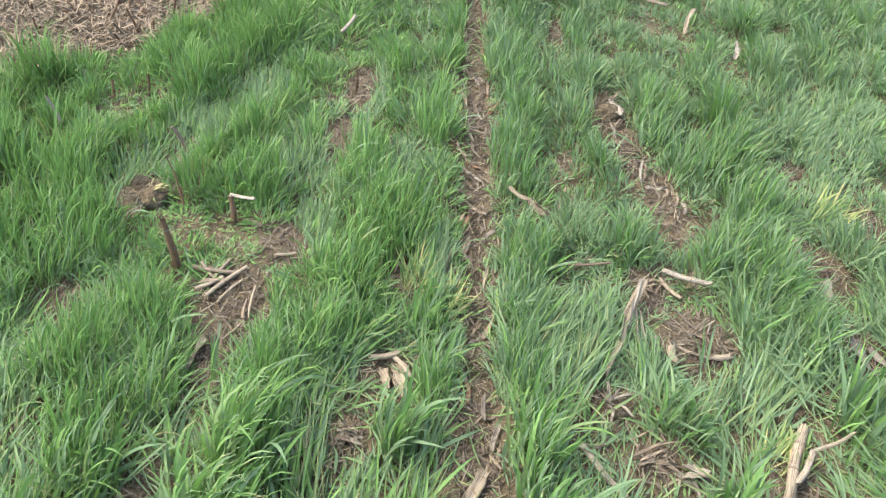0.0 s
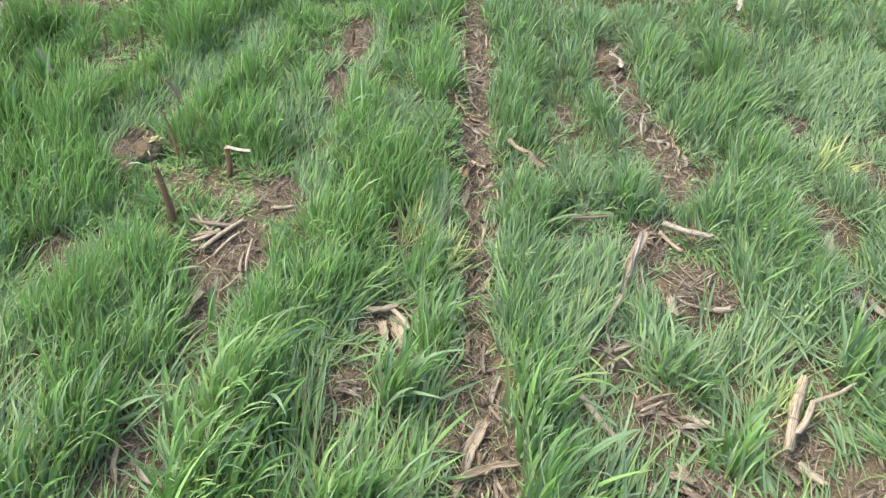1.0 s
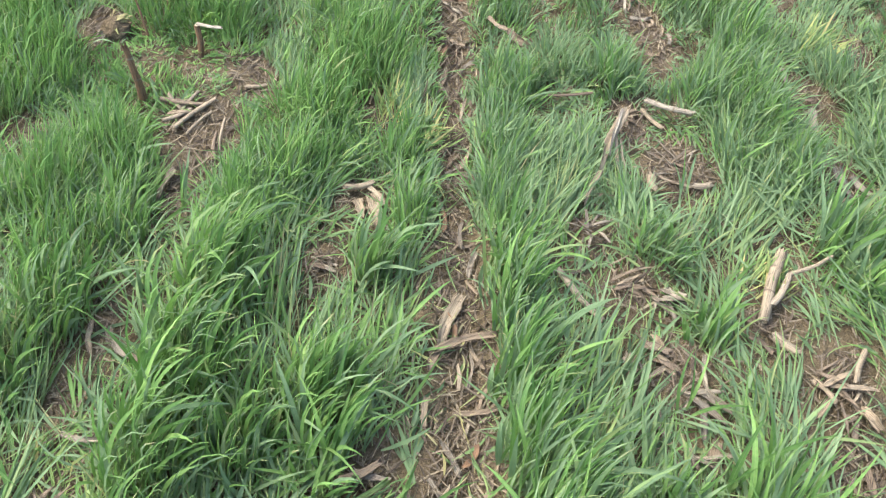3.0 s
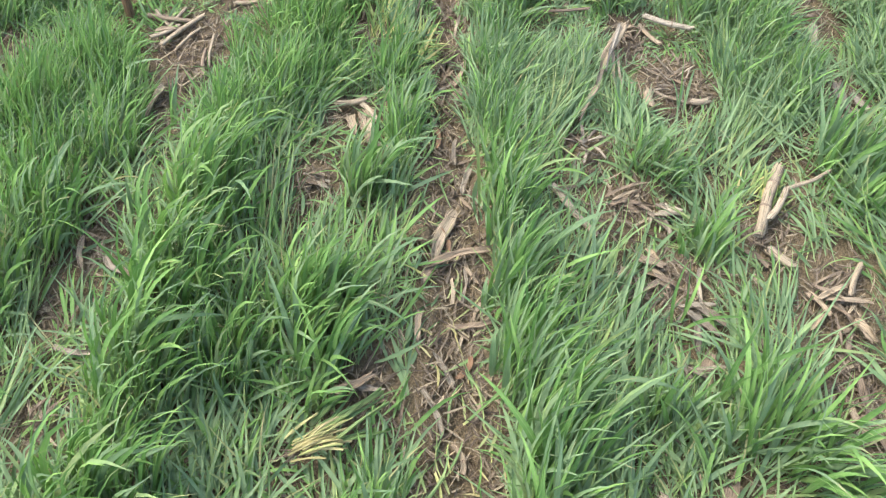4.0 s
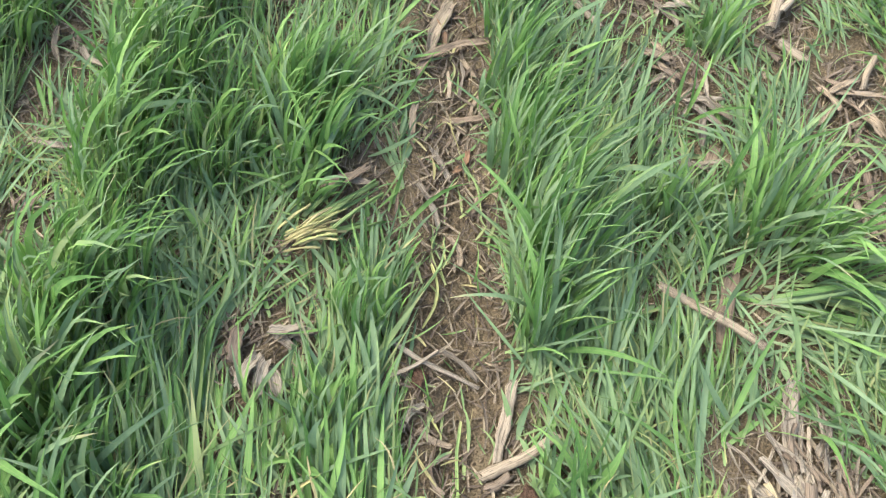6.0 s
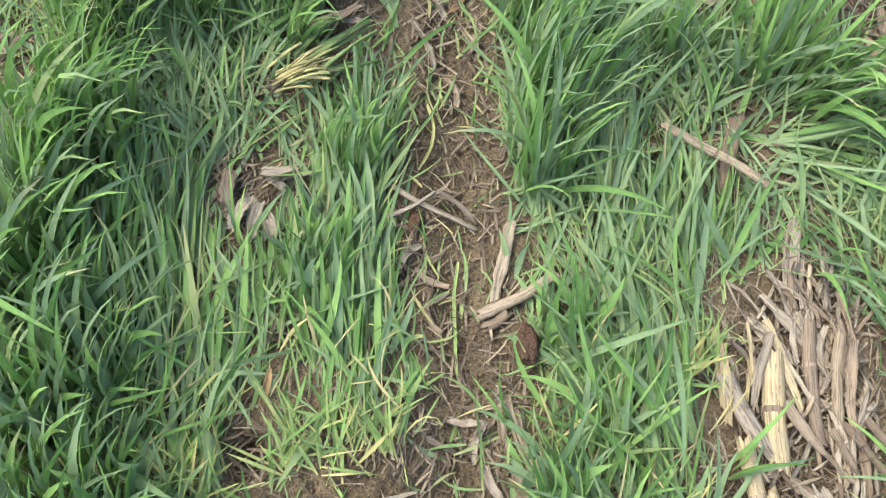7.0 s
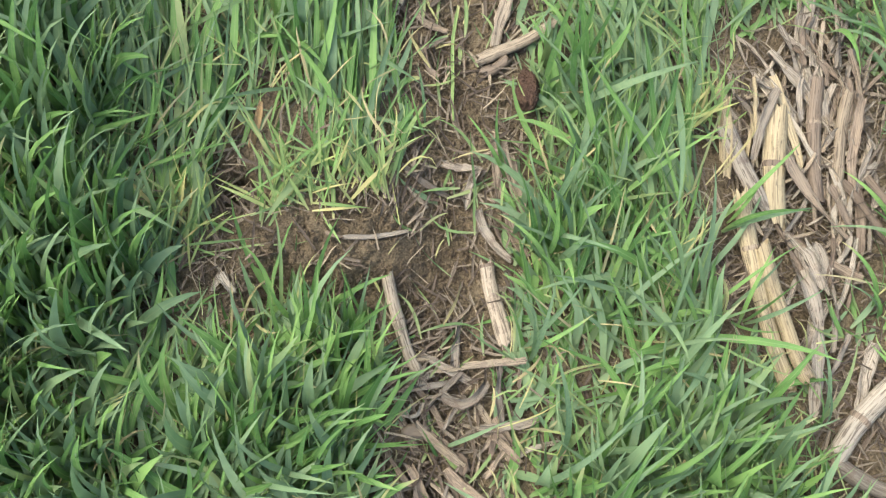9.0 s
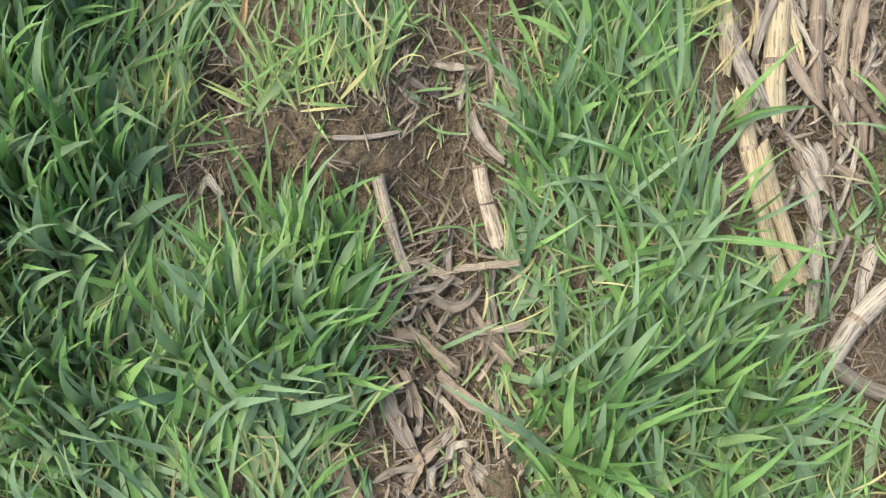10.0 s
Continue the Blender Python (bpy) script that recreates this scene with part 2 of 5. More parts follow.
def height(x, y):
    x, y = np.asarray(x, float), np.asarray(y, float)
    z = 0.02 * (lattice(x * 2.2, y * 2.2, 1) - 0.5) + 0.012 * (lattice(x * 9, y * 9, 2) - 0.5)
    near = 1 - step(3.0, 4.5, np.hypot(x, y - 1))
    z += near * (0.010 * (lattice(x * 33, y * 33, 3) - 0.5) + 0.006 * (lattice(x * 80, y * 80, 4) - 0.5))
    z -= near * 0.016 * np.exp(-((x - furrow(y)) / 0.045) ** 2)
    # a spade cut across the row: a crumbling bank and the scrape below it
    wave = 0.02 * (lattice(x * 24, y * 0 + 1, 8) - 0.5)
    span = step(-0.33, -0.27, x) * (1 - step(-0.13, -0.03, x))
    z += span * 0.024 * step(-0.210, -0.150, y + wave) * (1 - step(-0.12, 0.03, y))
    z -= span * 0.026 * (1 - step(-0.225, -0.178, y + wave)) * step(-0.38, -0.25, y)
    lump = span * (1 - step(0.06, 0.16, np.abs(y + 0.18)))
    z += lump * (0.016 * (lattice(x * 38, y * 38, 51) - 0.5) + 0.012 * (lattice(x * 85, y * 85, 52) - 0.5) + 0.007 * (lattice(x * 170, y * 170, 53) - 0.5))
    loose = np.exp(-((x - furrow(y)) / 0.06) ** 2) * near
    z += loose * (0.008 * (lattice(x * 60, y * 60, 54) - 0.5) + 0.006 * (lattice(x * 140, y * 140, 55) - 0.5))
    z -= 0.085 * np.exp(-((x + 0.306) ** 2 + (y + 0.075) ** 2) / 0.023 ** 2)
    return z


def ground_z(x, y):
    return float(height(np.array([x]), np.array([y]))[0])


def spread(lo, hi, pitch, reach):
    core = list(np.arange(lo, hi + 1e-6, pitch))
    gap, a, b = pitch, lo, hi
    while b < reach:
        gap *= 1.35
        a, b = a - gap, b + gap
        core = [a] + core + [b]
    return np.array(core)


def link_mesh(name, verts, faces, uvs, material, smooth=True):
    """A mesh of triangles from arrays; uvs: one per corner of each vertex."""
    me = bpy.data.meshes.new(name)
    verts, faces = np.asarray(verts, np.float32), np.asarray(faces, np.int32)
    me.vertices.add(len(verts))
    me.vertices.foreach_set("co", verts.ravel())
    me.loops.add(faces.size)
    me.loops.foreach_set("vertex_index", faces.ravel())
    me.polygons.add(len(faces))
    me.polygons.foreach_set("loop_start", np.arange(0, faces.size, faces.shape[1], dtype=np.int32))
    me.polygons.foreach_set("use_smooth", np.full(len(faces), smooth))
    if uvs is not None:
        layer = me.uv_layers.new(name="UVMap")
        layer.data.foreach_set("uv", np.asarray(uvs, np.float32)[faces.ravel()].ravel())
    me.materials.append(material)
    me.update(calc_edges=True)
    me.validate()
    return me


def build_ground():
    xs, ys = spread(-2.0, 2.0, 0.021, 600), spread(-1.1, 3.4, 0.021, 600)
    xs = np.unique(np.round(np.concatenate([xs, np.arange(-0.4, 0.2, 0.0045)]), 4))
    ys = np.unique(np.round(np.concatenate([ys, np.arange(-0.65, 0.6, 0.0045)]), 4))
    gx, gy = np.meshgrid(xs, ys)
    verts = np.stack([gx.ravel(), gy.ravel(), height(gx.ravel(), gy.ravel())], 1)
    nx, ny = len(xs), len(ys)
    a = (np.arange(ny - 1)[:, None] * nx + np.arange(nx - 1)[None]).ravel()
    faces = np.stack([a, a + 1, a + nx + 1, a + nx], 1)
    ob = new("ground", link_mesh("ground", verts, faces, None, SOIL))
    tagged(ob, "brown crumbly field soil with a planter furrow and a dug scrape", "soil", kind="structure")


build_ground()


# ---- blades: long tapering leaves, all made in one go ----
def blades(x, y, z, az, rise, bend, length, width, twist, seg, wide, curl=0.0, fold=0.25, base=0.45, floor=True, nod=1.6):
    """Leaves from their feet: az the way they lean, rise the angle at the foot, bend how far they droop, nod how late. wide: 2 or 3 points across."""
    n = len(x)
    s = np.linspace(0, 1, seg + 1)
    th = rise[:, None] - bend[:, None] * s[None] ** nod
    head = az[:, None] + np.asarray(curl).reshape(-1, 1) * s[None] ** 2
    way = np.stack([np.cos(th) * np.cos(head), np.cos(th) * np.sin(head), np.sin(th)], 2)
    stepv = way[:, :-1] * (length / seg)[:, None, None]
    mid = np.concatenate([np.zeros((n, 1, 3)), np.cumsum(stepv, 1)], 1) + np.stack([x, y, z], 1)[:, None]
    side = np.stack([-np.sin(head), np.cos(head), np.zeros_like(head)], 2)
    up = np.cross(way, side)
    turn = (twist[:, None] * (0.25 + s[None]))[..., None]
    side, up = side * np.cos(turn) + up * np.sin(turn), up * np.cos(turn) - side * np.sin(turn)
    prof = np.clip(base + (1 - base) * s / 0.3, 0, 1) * np.clip((1 - s) / 0.48, 0, 1) ** 0.7
    half = (width[:, None] * prof[None] / 2)[..., None]
    if floor:
        low = height(mid[:, :, 0].ravel(), mid[:, :, 1].ravel()).reshape(n, seg + 1) + 0.004
        mid[:, :, 2] = np.maximum(mid[:, :, 2], low)
    rows = [mid - side * half, mid + side * half] if wide == 2 else [mid - side * half, mid - up * half * fold, mid + side * half]
    ring = np.stack(rows, 2)[:, :-1].reshape(n, seg * wide, 3)
    verts = np.concatenate([ring, mid[:, -1:]], 1)
    per = seg * wide + 1
    tri = []
    for k in range(seg - 1):
        for w in range(wide - 1):
            p = k * wide + w
            tri += [(p, p + 1, p + wide + 1), (p, p + wide + 1, p + wide)]
    for w in range(wide - 1):
        tri.append(((seg - 1) * wide + w, (seg - 1) * wide + w + 1, seg * wide))
    faces = (np.arange(n)[:, None, None] * per + np.array(tri)[None]).reshape(-1, 3)
    across = np.linspace(0, 1, wide)
    uv = [(a, s[k]) for k in range(seg) for a in across] + [(0.5, 1.0)]
    uvs = np.tile(np.array(uv), (n, 1))
    return verts.reshape(-1, 3), faces, uvs


def part(name, me, parent, label=""):
    ob = new(name, me)
    ob.parent = parent
    return tagged(ob, label)


# ---- maize residue ----
PRESSED = []  # places where residue weighs the rye down


def press(*points):
    PRESSED.extend((p[0], p[1]) for p in points)


rng = np.random.default_rng(11)


def bend_line(p0, p1, n, sag):
    """Points from p0 to p1 (x, y, height over the soil), with a little bend."""
    a, b = Vector((p0[0], p0[1], ground_z(p0[0], p0[1]) + p0[2])), Vector((p1[0], p1[1], ground_z(p1[0], p1[1]) + p1[2]))
    side = (b - a).cross(Vector((0, 0, 1))).normalized()
    rough = 0.014 * (b - a).length
    ph = rng.uniform(0, 6, 4)
    out = []
    for i in range(n):
        t = i / (n - 1)
        wob = side * (math.sin(5 * t + ph[0]) + 0.5 * math.sin(11 * t + ph[1])) + Vector((0, 0, 1)) * (0.6 * math.sin(4 * t + ph[2]))
        out.append(a.lerp(b, t) + side * sag * math.sin(math.pi * t) + wob * rough * 0.5)
    return out


def shell(line, profile, closed, material, name, uv_turns=1.0, ragged=0.0):
    """Sweeps a cross-section along a line. profile(i, t) gives the points across as (side, up)."""
    verts, uvs, faces = [], [], []
    run, m = 0.0, 0
    for i, p in enumerate(line):
        t = i / (len(line) - 1)
        d = (line[min(i + 1, len(line) - 1)] - line[max(i - 1, 0)]).normalized()
        side = d.cross(Vector((0, 0, 1)))
        side = side.normalized() if side.length > 0.2 else d.cross(Vector((0, 1, 0))).normalized()
        up = side.cross(d).normalized()
        if i:
            run += (p - line[i - 1]).length
        pts = profile(i, t)
        m = len(pts)
        for j, (a, b) in enumerate(pts):
            slip = d * float(rng.uniform(-ragged, ragged)) if i in (0, len(line) - 1) else Vector((0, 0, 0))
            verts.append(p + side * a + up * b + slip)
            uvs.append((j / m * uv_turns, run * 20))
    last = m if closed else m - 1
    for i in range(len(line) - 1):
        for j in range(last):
            a, b = i * m + j, i * m + (j + 1) % m
            faces += [(a, b, b + m), (a, b + m, a + m)]
    return link_mesh(name, verts, faces, uvs, material)


def corn_stalk(p0, p1, r, material=None, nodes=(0.5,), sag=0.004, flat=0.8, taper=0.9, pithy=True, label="pale broken maize stalk lying on the soil", split=False):
    material = material or PALE
    line = bend_line(p0, p1, 14, sag)
    root = new("corn_stalk")
    root.location = line[0]
    inv = Matrix.Translation(-line[0])
    line = [inv @ p for p in line]
    ph = [float(rng.uniform(-1, 1)) for _ in range(16)]

    def stem(i, t):
        rr = r * (1 + (taper - 1) * t)
        for k in nodes:
            rr *= 1 + 0.16 * math.exp(-((t - k) / 0.035) ** 2)
        if split:
            arc = [math.radians(-20 + 220 * q / 9) for q in range(10)]
            outer = [(math.cos(a) * rr, math.sin(a) * rr * flat) for a in arc]
            inner = [(math.cos(a) * rr * 0.72, math.sin(a) * rr * flat * 0.6) for a in reversed(arc)]
            return outer + inner
        return [(math.cos(2 * math.pi * j / 16) * rr * (1 + 0.05 * ph[j] + 0.03 * math.sin(7 * t + j)),
                 math.sin(2 * math.pi * j / 16) * rr * flat * (1 + 0.05 * ph[j])) for j in range(16)]

    trunk = part("stem", shell(line, stem, True, material, "stem", 1.0, r * 0.8), root)
    for k in nodes:
        i = k * (len(line) - 1)
        c = line[int(i)].lerp(line[min(int(i) + 1, len(line) - 1)], i - int(i))
        d = (line[-1] - line[0]).normalized()
        bits = [c + d * r * q for q in (-0.28, -0.1, 0.1, 0.28)]
        rr = r * (1 + (taper - 1) * k)
        part("node", shell(bits, lambda i, t: [(math.cos(2 * math.pi * j / 14) * rr * (1.06 + 0.08 * (i in (1, 2))),
                                                math.sin(2 * math.pi * j / 14) * rr * flat * (1.06 + 0.08 * (i in (1, 2)))) for j in range(14)],
                           True, BROWN, "node"), trunk, "darker ringed joint")
    if not split and pithy:
        for end, sign in ((line[0], 1), (line[-1], -1)):
            d = (line[-1] - line[0]).normalized() * sign
            rr = r * (taper if sign < 0 else 1)
            cap = [end + d * rr * q for q in (0.1, 0.25)]
            part("pith", shell(cap, lambda i, t: [(math.cos(2 * math.pi * j / 10) * rr * (0.9 - 0.85 * (t if sign < 0 else 1 - t)),
                                                   math.sin(2 * math.pi * j / 10) * rr * flat * (0.9 - 0.85 * (t if sign < 0 else 1 - t))) for j in range(10)],
                               True, PITH, "pith"), trunk, "pale spongy broken end")
    press(*[(p0[0] + (p1[0] - p0[0]) * q, p0[1] + (p1[1] - p0[1]) * q) for q in (0, 0.25, 0.5, 0.75, 1)])
    return tagged(root, label, "maize stalk", "maize residue")


def strip_mesh(line, width, cup, thick, material, name, wave=0.0, tip=0.35):
    ph = float(rng.uniform(0, 6))
    worn = rng.uniform(0.72, 1.08, (len(line), 2))
    spin = float(rng.normal(0, 0.55))

    def cross(i, t):
        w = width / 2 * min(1, 0.75 + t * 3) * (1 - (1 - tip) * max(0, (t - 0.55) / 0.45) ** 1.5)
        top = [(w * q * worn[i][int(q > 0)], cup * width * (q * q) + wave * math.sin(9 * t + ph + 2 * q)) for q in (-1, -0.5, 0, 0.5, 1)]
        c, s = math.cos(spin * t), math.sin(spin * t)
        top = [(a * c - b * s, a * s + b * c) for a, b in top]
        return top + [(a * 0.98, b - thick) for a, b in reversed(top)]
    return shell(line, cross, True, material, name, 1.0, width * 0.25)


def leaf_strip(name, p0, p1, width, material, cup=0.2, sag=0.006, thick=0.0012, wave=0.002, tip=0.75, label="dry brown maize leaf strip on the soil"):
    line = bend_line(p0, p1, 11, sag)
    org = line[0].copy()
    me = strip_mesh([p - org for p in line], width, cup, thick, material, name, wave, tip)
    ob = new(name, me)
    ob.location = org
    press(((p0[0] + p1[0]) / 2, (p0[1] + p1[1]) / 2))
    return tagged(ob, label, "maize residue", "maize residue")


def husk(x, y, length, turn, count, material, width=0.02, fan=40, raised=0.006, name="corn_husk", category="maize husk", label="torn maize husk with papery bracts"):
    root = new(name)
    root.location = (x, y, ground_z(x, y))
    for k in range(count):
        a = radians(turn + (k - (count - 1) / 2) * fan / max(1, count - 1) + float(rng.normal(0, 14)))
        ln = length * float(rng.uniform(0.45, 1.1))
        lift = raised + 0.0025 * (k % 6) + float(rng.uniform(0, 0.004))
        side = float(rng.uniform(-0.3, 0.3)) * length
        back = float(rng.uniform(-0.25, 0.25)) * length
        ox, oy = -math.sin(a) * side + math.cos(a) * back, math.cos(a) * side + math.sin(a) * back
        pts = [Vector((ox + math.cos(a) * ln * q, oy + math.sin(a) * ln * q, lift + 0.004 * math.sin(math.pi * q))) for q in np.linspace(0, 1, 9)]
        part("bract", strip_mesh(pts, width * float(rng.uniform(0.4, 1.4)), float(rng.uniform(0.08, 0.4)), 0.0012, material, "bract", 0.0015, 0.7), root)
    press((x, y), (x + 0.6 * length * math.cos(radians(turn)), y + 0.6 * length * math.sin(radians(turn))))
    return tagged(root, label, category, "maize residue")


def clod(name, x, y, sx, sy, sz, material, label, category="clod", sink=0.3):
    bm = bmesh.new()
    bmesh.ops.create_icosphere(bm, subdivisions=4, radius=1)
    off = Vector((x * 40, y * 40, 3))
    for v in bm.verts:
        f = 1 + 0.3 * noise.noise(v.co * 1.4 + off) + 0.14 * noise.noise(v.co * 4 + off) + 0.06 * noise.noise(v.co * 10 + off)
        v.co = Vector((v.co.x * sx, v.co.y * sy, v.co.z * sz)) * f
    me = bpy.data.meshes.new(name)
    bm.to_mesh(me)
    bm.free()
    me.polygons.foreach_set("use_smooth", [True] * len(me.polygons))
    me.materials.append(material)
    ob = new(name, me)
    ob.location = (x, y, ground_z(x, y) + sz * (1 - sink) - sz * 0.2)
    press((x, y))
    return tagged(ob, label, category)


# the pile of stalks in the maize row beside the scrape
husk(0.408, 0.06, 0.15, -84, 7, CREAM, 0.013, 14, label="frayed cream maize stalk skin in the residue pile")
husk(0.425, 0.07, 0.12, -80, 5, WHITE, 0.008, 24, label="frayed bleached maize stalk skin in the residue pile")
corn_stalk((0.382, -0.076, 0.020), (0.432, -0.348, 0.014), 0.0122, CREAM, (0.28, 0.93), label="straight cream maize stalk lying on the residue pile")
corn_stalk((0.404, -0.150, 0.026), (0.458, -0.336, 0.020), 0.0110, CREAM, (0.92,), label="straight cream maize stalk beside its twin")
corn_stalk((0.442, 0.045, 0.022), (0.430, -0.115, 0.018), 0.0165, CREAM, (0.5,), flat=0.6, label="thick split cream maize stalk in the residue pile")
corn_stalk((0.368, 0.012, 0.020), (0.415, -0.095, 0.018), 0.0135, GREY, (), flat=0.5, label="weathered grey split maize stalk", split=True)
corn_stalk((0.575, -0.338, 0.022), (0.488, -0.433, 0.014), 0.0150, WHITE, (0.5,), flat=0.75, label="bent bleached maize stalk, upper half")
corn_stalk((0.486, -0.436, 0.014), (0.585, -0.486, 0.012), 0.0120, GREY, (0.06,), label="weathered maize stalk snapped at a joint")
corn_stalk((0.500, 0.09, 0.012), (0.492, -0.09, 0.012), 0.0105, BROWN, (0.35,), label="brown maize stalk half hidden in residue")
corn_stalk((0.545, 0.07, 0.012), (0.515, -0.11, 0.014), 0.0090, PALE, (0.6,), label="thin cream maize stalk in the residue pile")
corn_stalk((0.44, -0.13, 0.010), (0.545, -0.19, 0.012), 0.0085, BROWN, (), label="brown maize stalk lying across the pile")
husk(0.475, -0.155, 0.085, -70, 5, GREY, 0.02, 30, label="grey frayed maize husk")
husk(0.503, -0.262, 0.115, -103, 5, GREY, 0.018, 22, label="grey ribbed maize husk on the soil")
husk(0.545, 0.01, 0.11, 80, 7, BROWN, 0.012, 60, label="brown torn maize husk in the pile")
husk(0.52, -0.06, 0.12, -70, 7, BROWN, 0.012, 60, label="tan torn maize husk in the pile")
husk(0.47, 0.05, 0.09, 100, 4, WHITE, 0.02, 60, label="bleached maize husk in the pile")
leaf_strip("dry_leaf", (0.44, 0.07, 0.03), (0.40, -0.03, 0.034), 0.014, GREY, label="grey dry maize leaf across pale stalks")
leaf_strip("dry_leaf", (0.445, -0.03, 0.03), (0.525, -0.14, 0.02), 0.02, BROWN, label="brown dry maize leaf over the pile")
leaf_strip("dry_leaf", (0.56, 0.06, 0.02), (0.54, -0.07, 0.02), 0.015, BROWN)
leaf_strip("dry_leaf", (0.445, -0.06, 0.025), (0.49, -0.02, 0.025), 0.006, PALE, label="thin curved straw on the pile")
leaf_strip("dry_leaf", (0.56, -0.28, 0.01), (0.53, -0.40, 0.01), 0.02, GREY)

for i in range(95):  # broken leaves and skins that fill the pile
    a, d = rng.uniform(0, 6.28), math.sqrt(rng.uniform(0, 1))
    cx, cy = 0.485 + 0.11 * d * math.cos(a), -0.05 + 0.2 * d * math.sin(a)
    turn, ln = rng.normal(1.55, 0.5), rng.uniform(0.03, 0.12)
    leaf_strip("dry_leaf", (cx, cy, 0.008 + 0.01 * rng.uniform()), (cx + math.cos(turn) * ln, cy + math.sin(turn) * ln, 0.008 + 0.012 * rng.uniform()), float(rng.uniform(0.003, 0.011)),
               (WHITE, GREY, PALE, WHITE, GREY, BROWN)[i % 6], 0.3, float(rng.uniform(-0.008, 0.008)), label="broken dry maize leaf in the residue pile")
for i in range(34):  # the furrow's mat of leaf pieces by the scrape
    cx, cy = rng.uniform(-0.075, 0.07), rng.uniform(-0.66, -0.33)
    turn, ln = rng.normal(1.5, 0.8), rng.uniform(0.025, 0.085)
    leaf_strip("dry_leaf", (cx, cy, 0.008 + 0.008 * rng.uniform()), (cx + math.cos(turn) * ln, cy + math.sin(turn) * ln, 0.008 + 0.01 * rng.uniform()), float(rng.uniform(0.005, 0.014)),
               (GREY, BROWN, GREY, PALE, BROWN, WHITE)[i % 6], 0.35, float(rng.uniform(-0.01, 0.01)), label="broken dry maize leaf in the furrow mat")

# beside the scrape and in the furrow
corn_stalk((-0.102, -0.193, 0.016), (-0.060, -0.320, 0.010), 0.0088, PALE, (0.45,), flat=0.85, label="short split maize stalk with a hollow end in the furrow", split=True)
corn_stalk((0.033, -0.172, 0.012), (0.060, -0.283, 0.010), 0.0095, PALE, (0.05,), flat=0.6, taper=1.3, label="maize stalk splintered at its end in the furrow", split=True)
leaf_strip("stalk_chip", (0.0, -0.314, 0.026), (0.083, -0.305, 0.028), 0.011, PALE, 0.1, 0.0, 0.003, 0.0, 0.9, "flat cream splinter of maize stalk across the furrow")
leaf_strip("twig", (-0.159, -0.146, 0.012), (-0.073, -0.133, 0.010), 0.007, GREY, 0.3, 0.002, 0.004, 0.0, 0.7, "thin grey straw on the crumbling bank")
leaf_strip("twig", (-0.183, -0.138, 0.006), (-0.159, -0.146, 0.012), 0.006, BROWN, 0.3, 0.002, 0.004, 0.0, 0.9, "short brown straw on the crumbling bank")
leaf_strip("twig", (-0.082, -0.040, 0.008), (-0.014, -0.080, 0.008), 0.009, GREY, 0.3, 0.003, 0.004, 0.0, 0.6, "grey stem piece in the furrow")
leaf_strip("dry_leaf", (-0.028, -0.032, 0.010), (0.028, -0.042, 0.008), 0.013, GREY, 0.3, 0.004)
leaf_strip("dry_leaf", (0.024, -0.042, 0.010), (0.005, -0.095, 0.008), 0.013, GREY, 0.3, 0.006)
leaf_strip("stalk_chip", (0.043, 0.010, 0.010), (0.055, -0.105, 0.010), 0.012, BROWN, 0.3, 0.003, 0.003, 0.001, 0.8, "tan maize splinter along the furrow edge")
leaf_strip("stalk_chip", (0.058, -0.005, 0.012), (0.082, -0.10, 0.012), 0.010, PALE, 0.3, 0.003, 0.003, 0.001, 0.7, "pale maize splinter along the furrow edge")
leaf_strip("stalk_chip", (0.066, -0.024, 0.008), (0.088, -0.115, 0.008), 0.016, BROWN, 0.2, 0.003)
leaf_strip("dry_leaf", (0.022, -0.10, 0.012), (0.065, -0.17, 0.008), 0.014, GREY, 0.3, 0.008)
leaf_strip("dry_leaf", (0.065, -0.10, 0.010), (0.085, -0.165, 0.008), 0.018, BROWN)
leaf_strip("stalk_chip", (0.022, -0.363, 0.008), (0.060, -0.435, 0.008), 0.010, PALE, 0.1, 0.0, 0.002, 0.0, 0.8, "pale flat splinter in the furrow litter")
leaf_strip("stalk_chip", (0.051, -0.498, 0.010), (0.054, -0.557, 0.010), 0.008, PALE, 0.1, 0.0, 0.002, 0.0, 0.9, "pale flat splinter in the furrow litter")
leaf_strip("dry_leaf", (-0.091, -0.465, 0.012), (-0.037, -0.565, 0.010), 0.024, GREY, 0.35, 0.006, label="wide grey maize leaf in the furrow litter")
leaf_strip("dry_leaf", (-0.02, -0.45, 0.012), (0.055, -0.50, 0.010), 0.018, BROWN, 0.3, 0.006)
leaf_strip("dry_leaf", (0.0, -0.52, 0.012), (-0.06, -0.60, 0.012), 0.02, BROWN, 0.3, 0.01)
leaf_strip("dry_leaf", (0.01, -0.555, 0.014), (0.05, -0.62, 0.012), 0.02, GREY, 0.4, -0.01)
leaf_strip("dry_leaf", (-0.03, -0.35, 0.02), (0.03, -0.335, 0.012), 0.015, GREY, 0.5, 0.02, label="curled grey maize leaf in the furrow")
leaf_strip("dry_leaf", (-0.15, -0.55, 0.01), (-0.12, -0.61, 0.01), 0.03, BROWN, 0.3)
husk(0.0, -0.345, 0.075, -160, 5, GREY, 0.012, 70, label="crumpled grey maize husk in the furrow")
husk(0.03, -0.40, 0.07, -80, 5, BROWN, 0.012, 90, label="crumpled brown maize husk in the furrow")
husk(0.075, -0.575, 0.05, -120, 4, PALE, 0.024, 60, label="cupped pale maize husk over a clod")
clod("clod", 0.062, -0.590, 0.026, 0.026, 0.02, CLOD, "brown crumbly soil clod in the furrow")
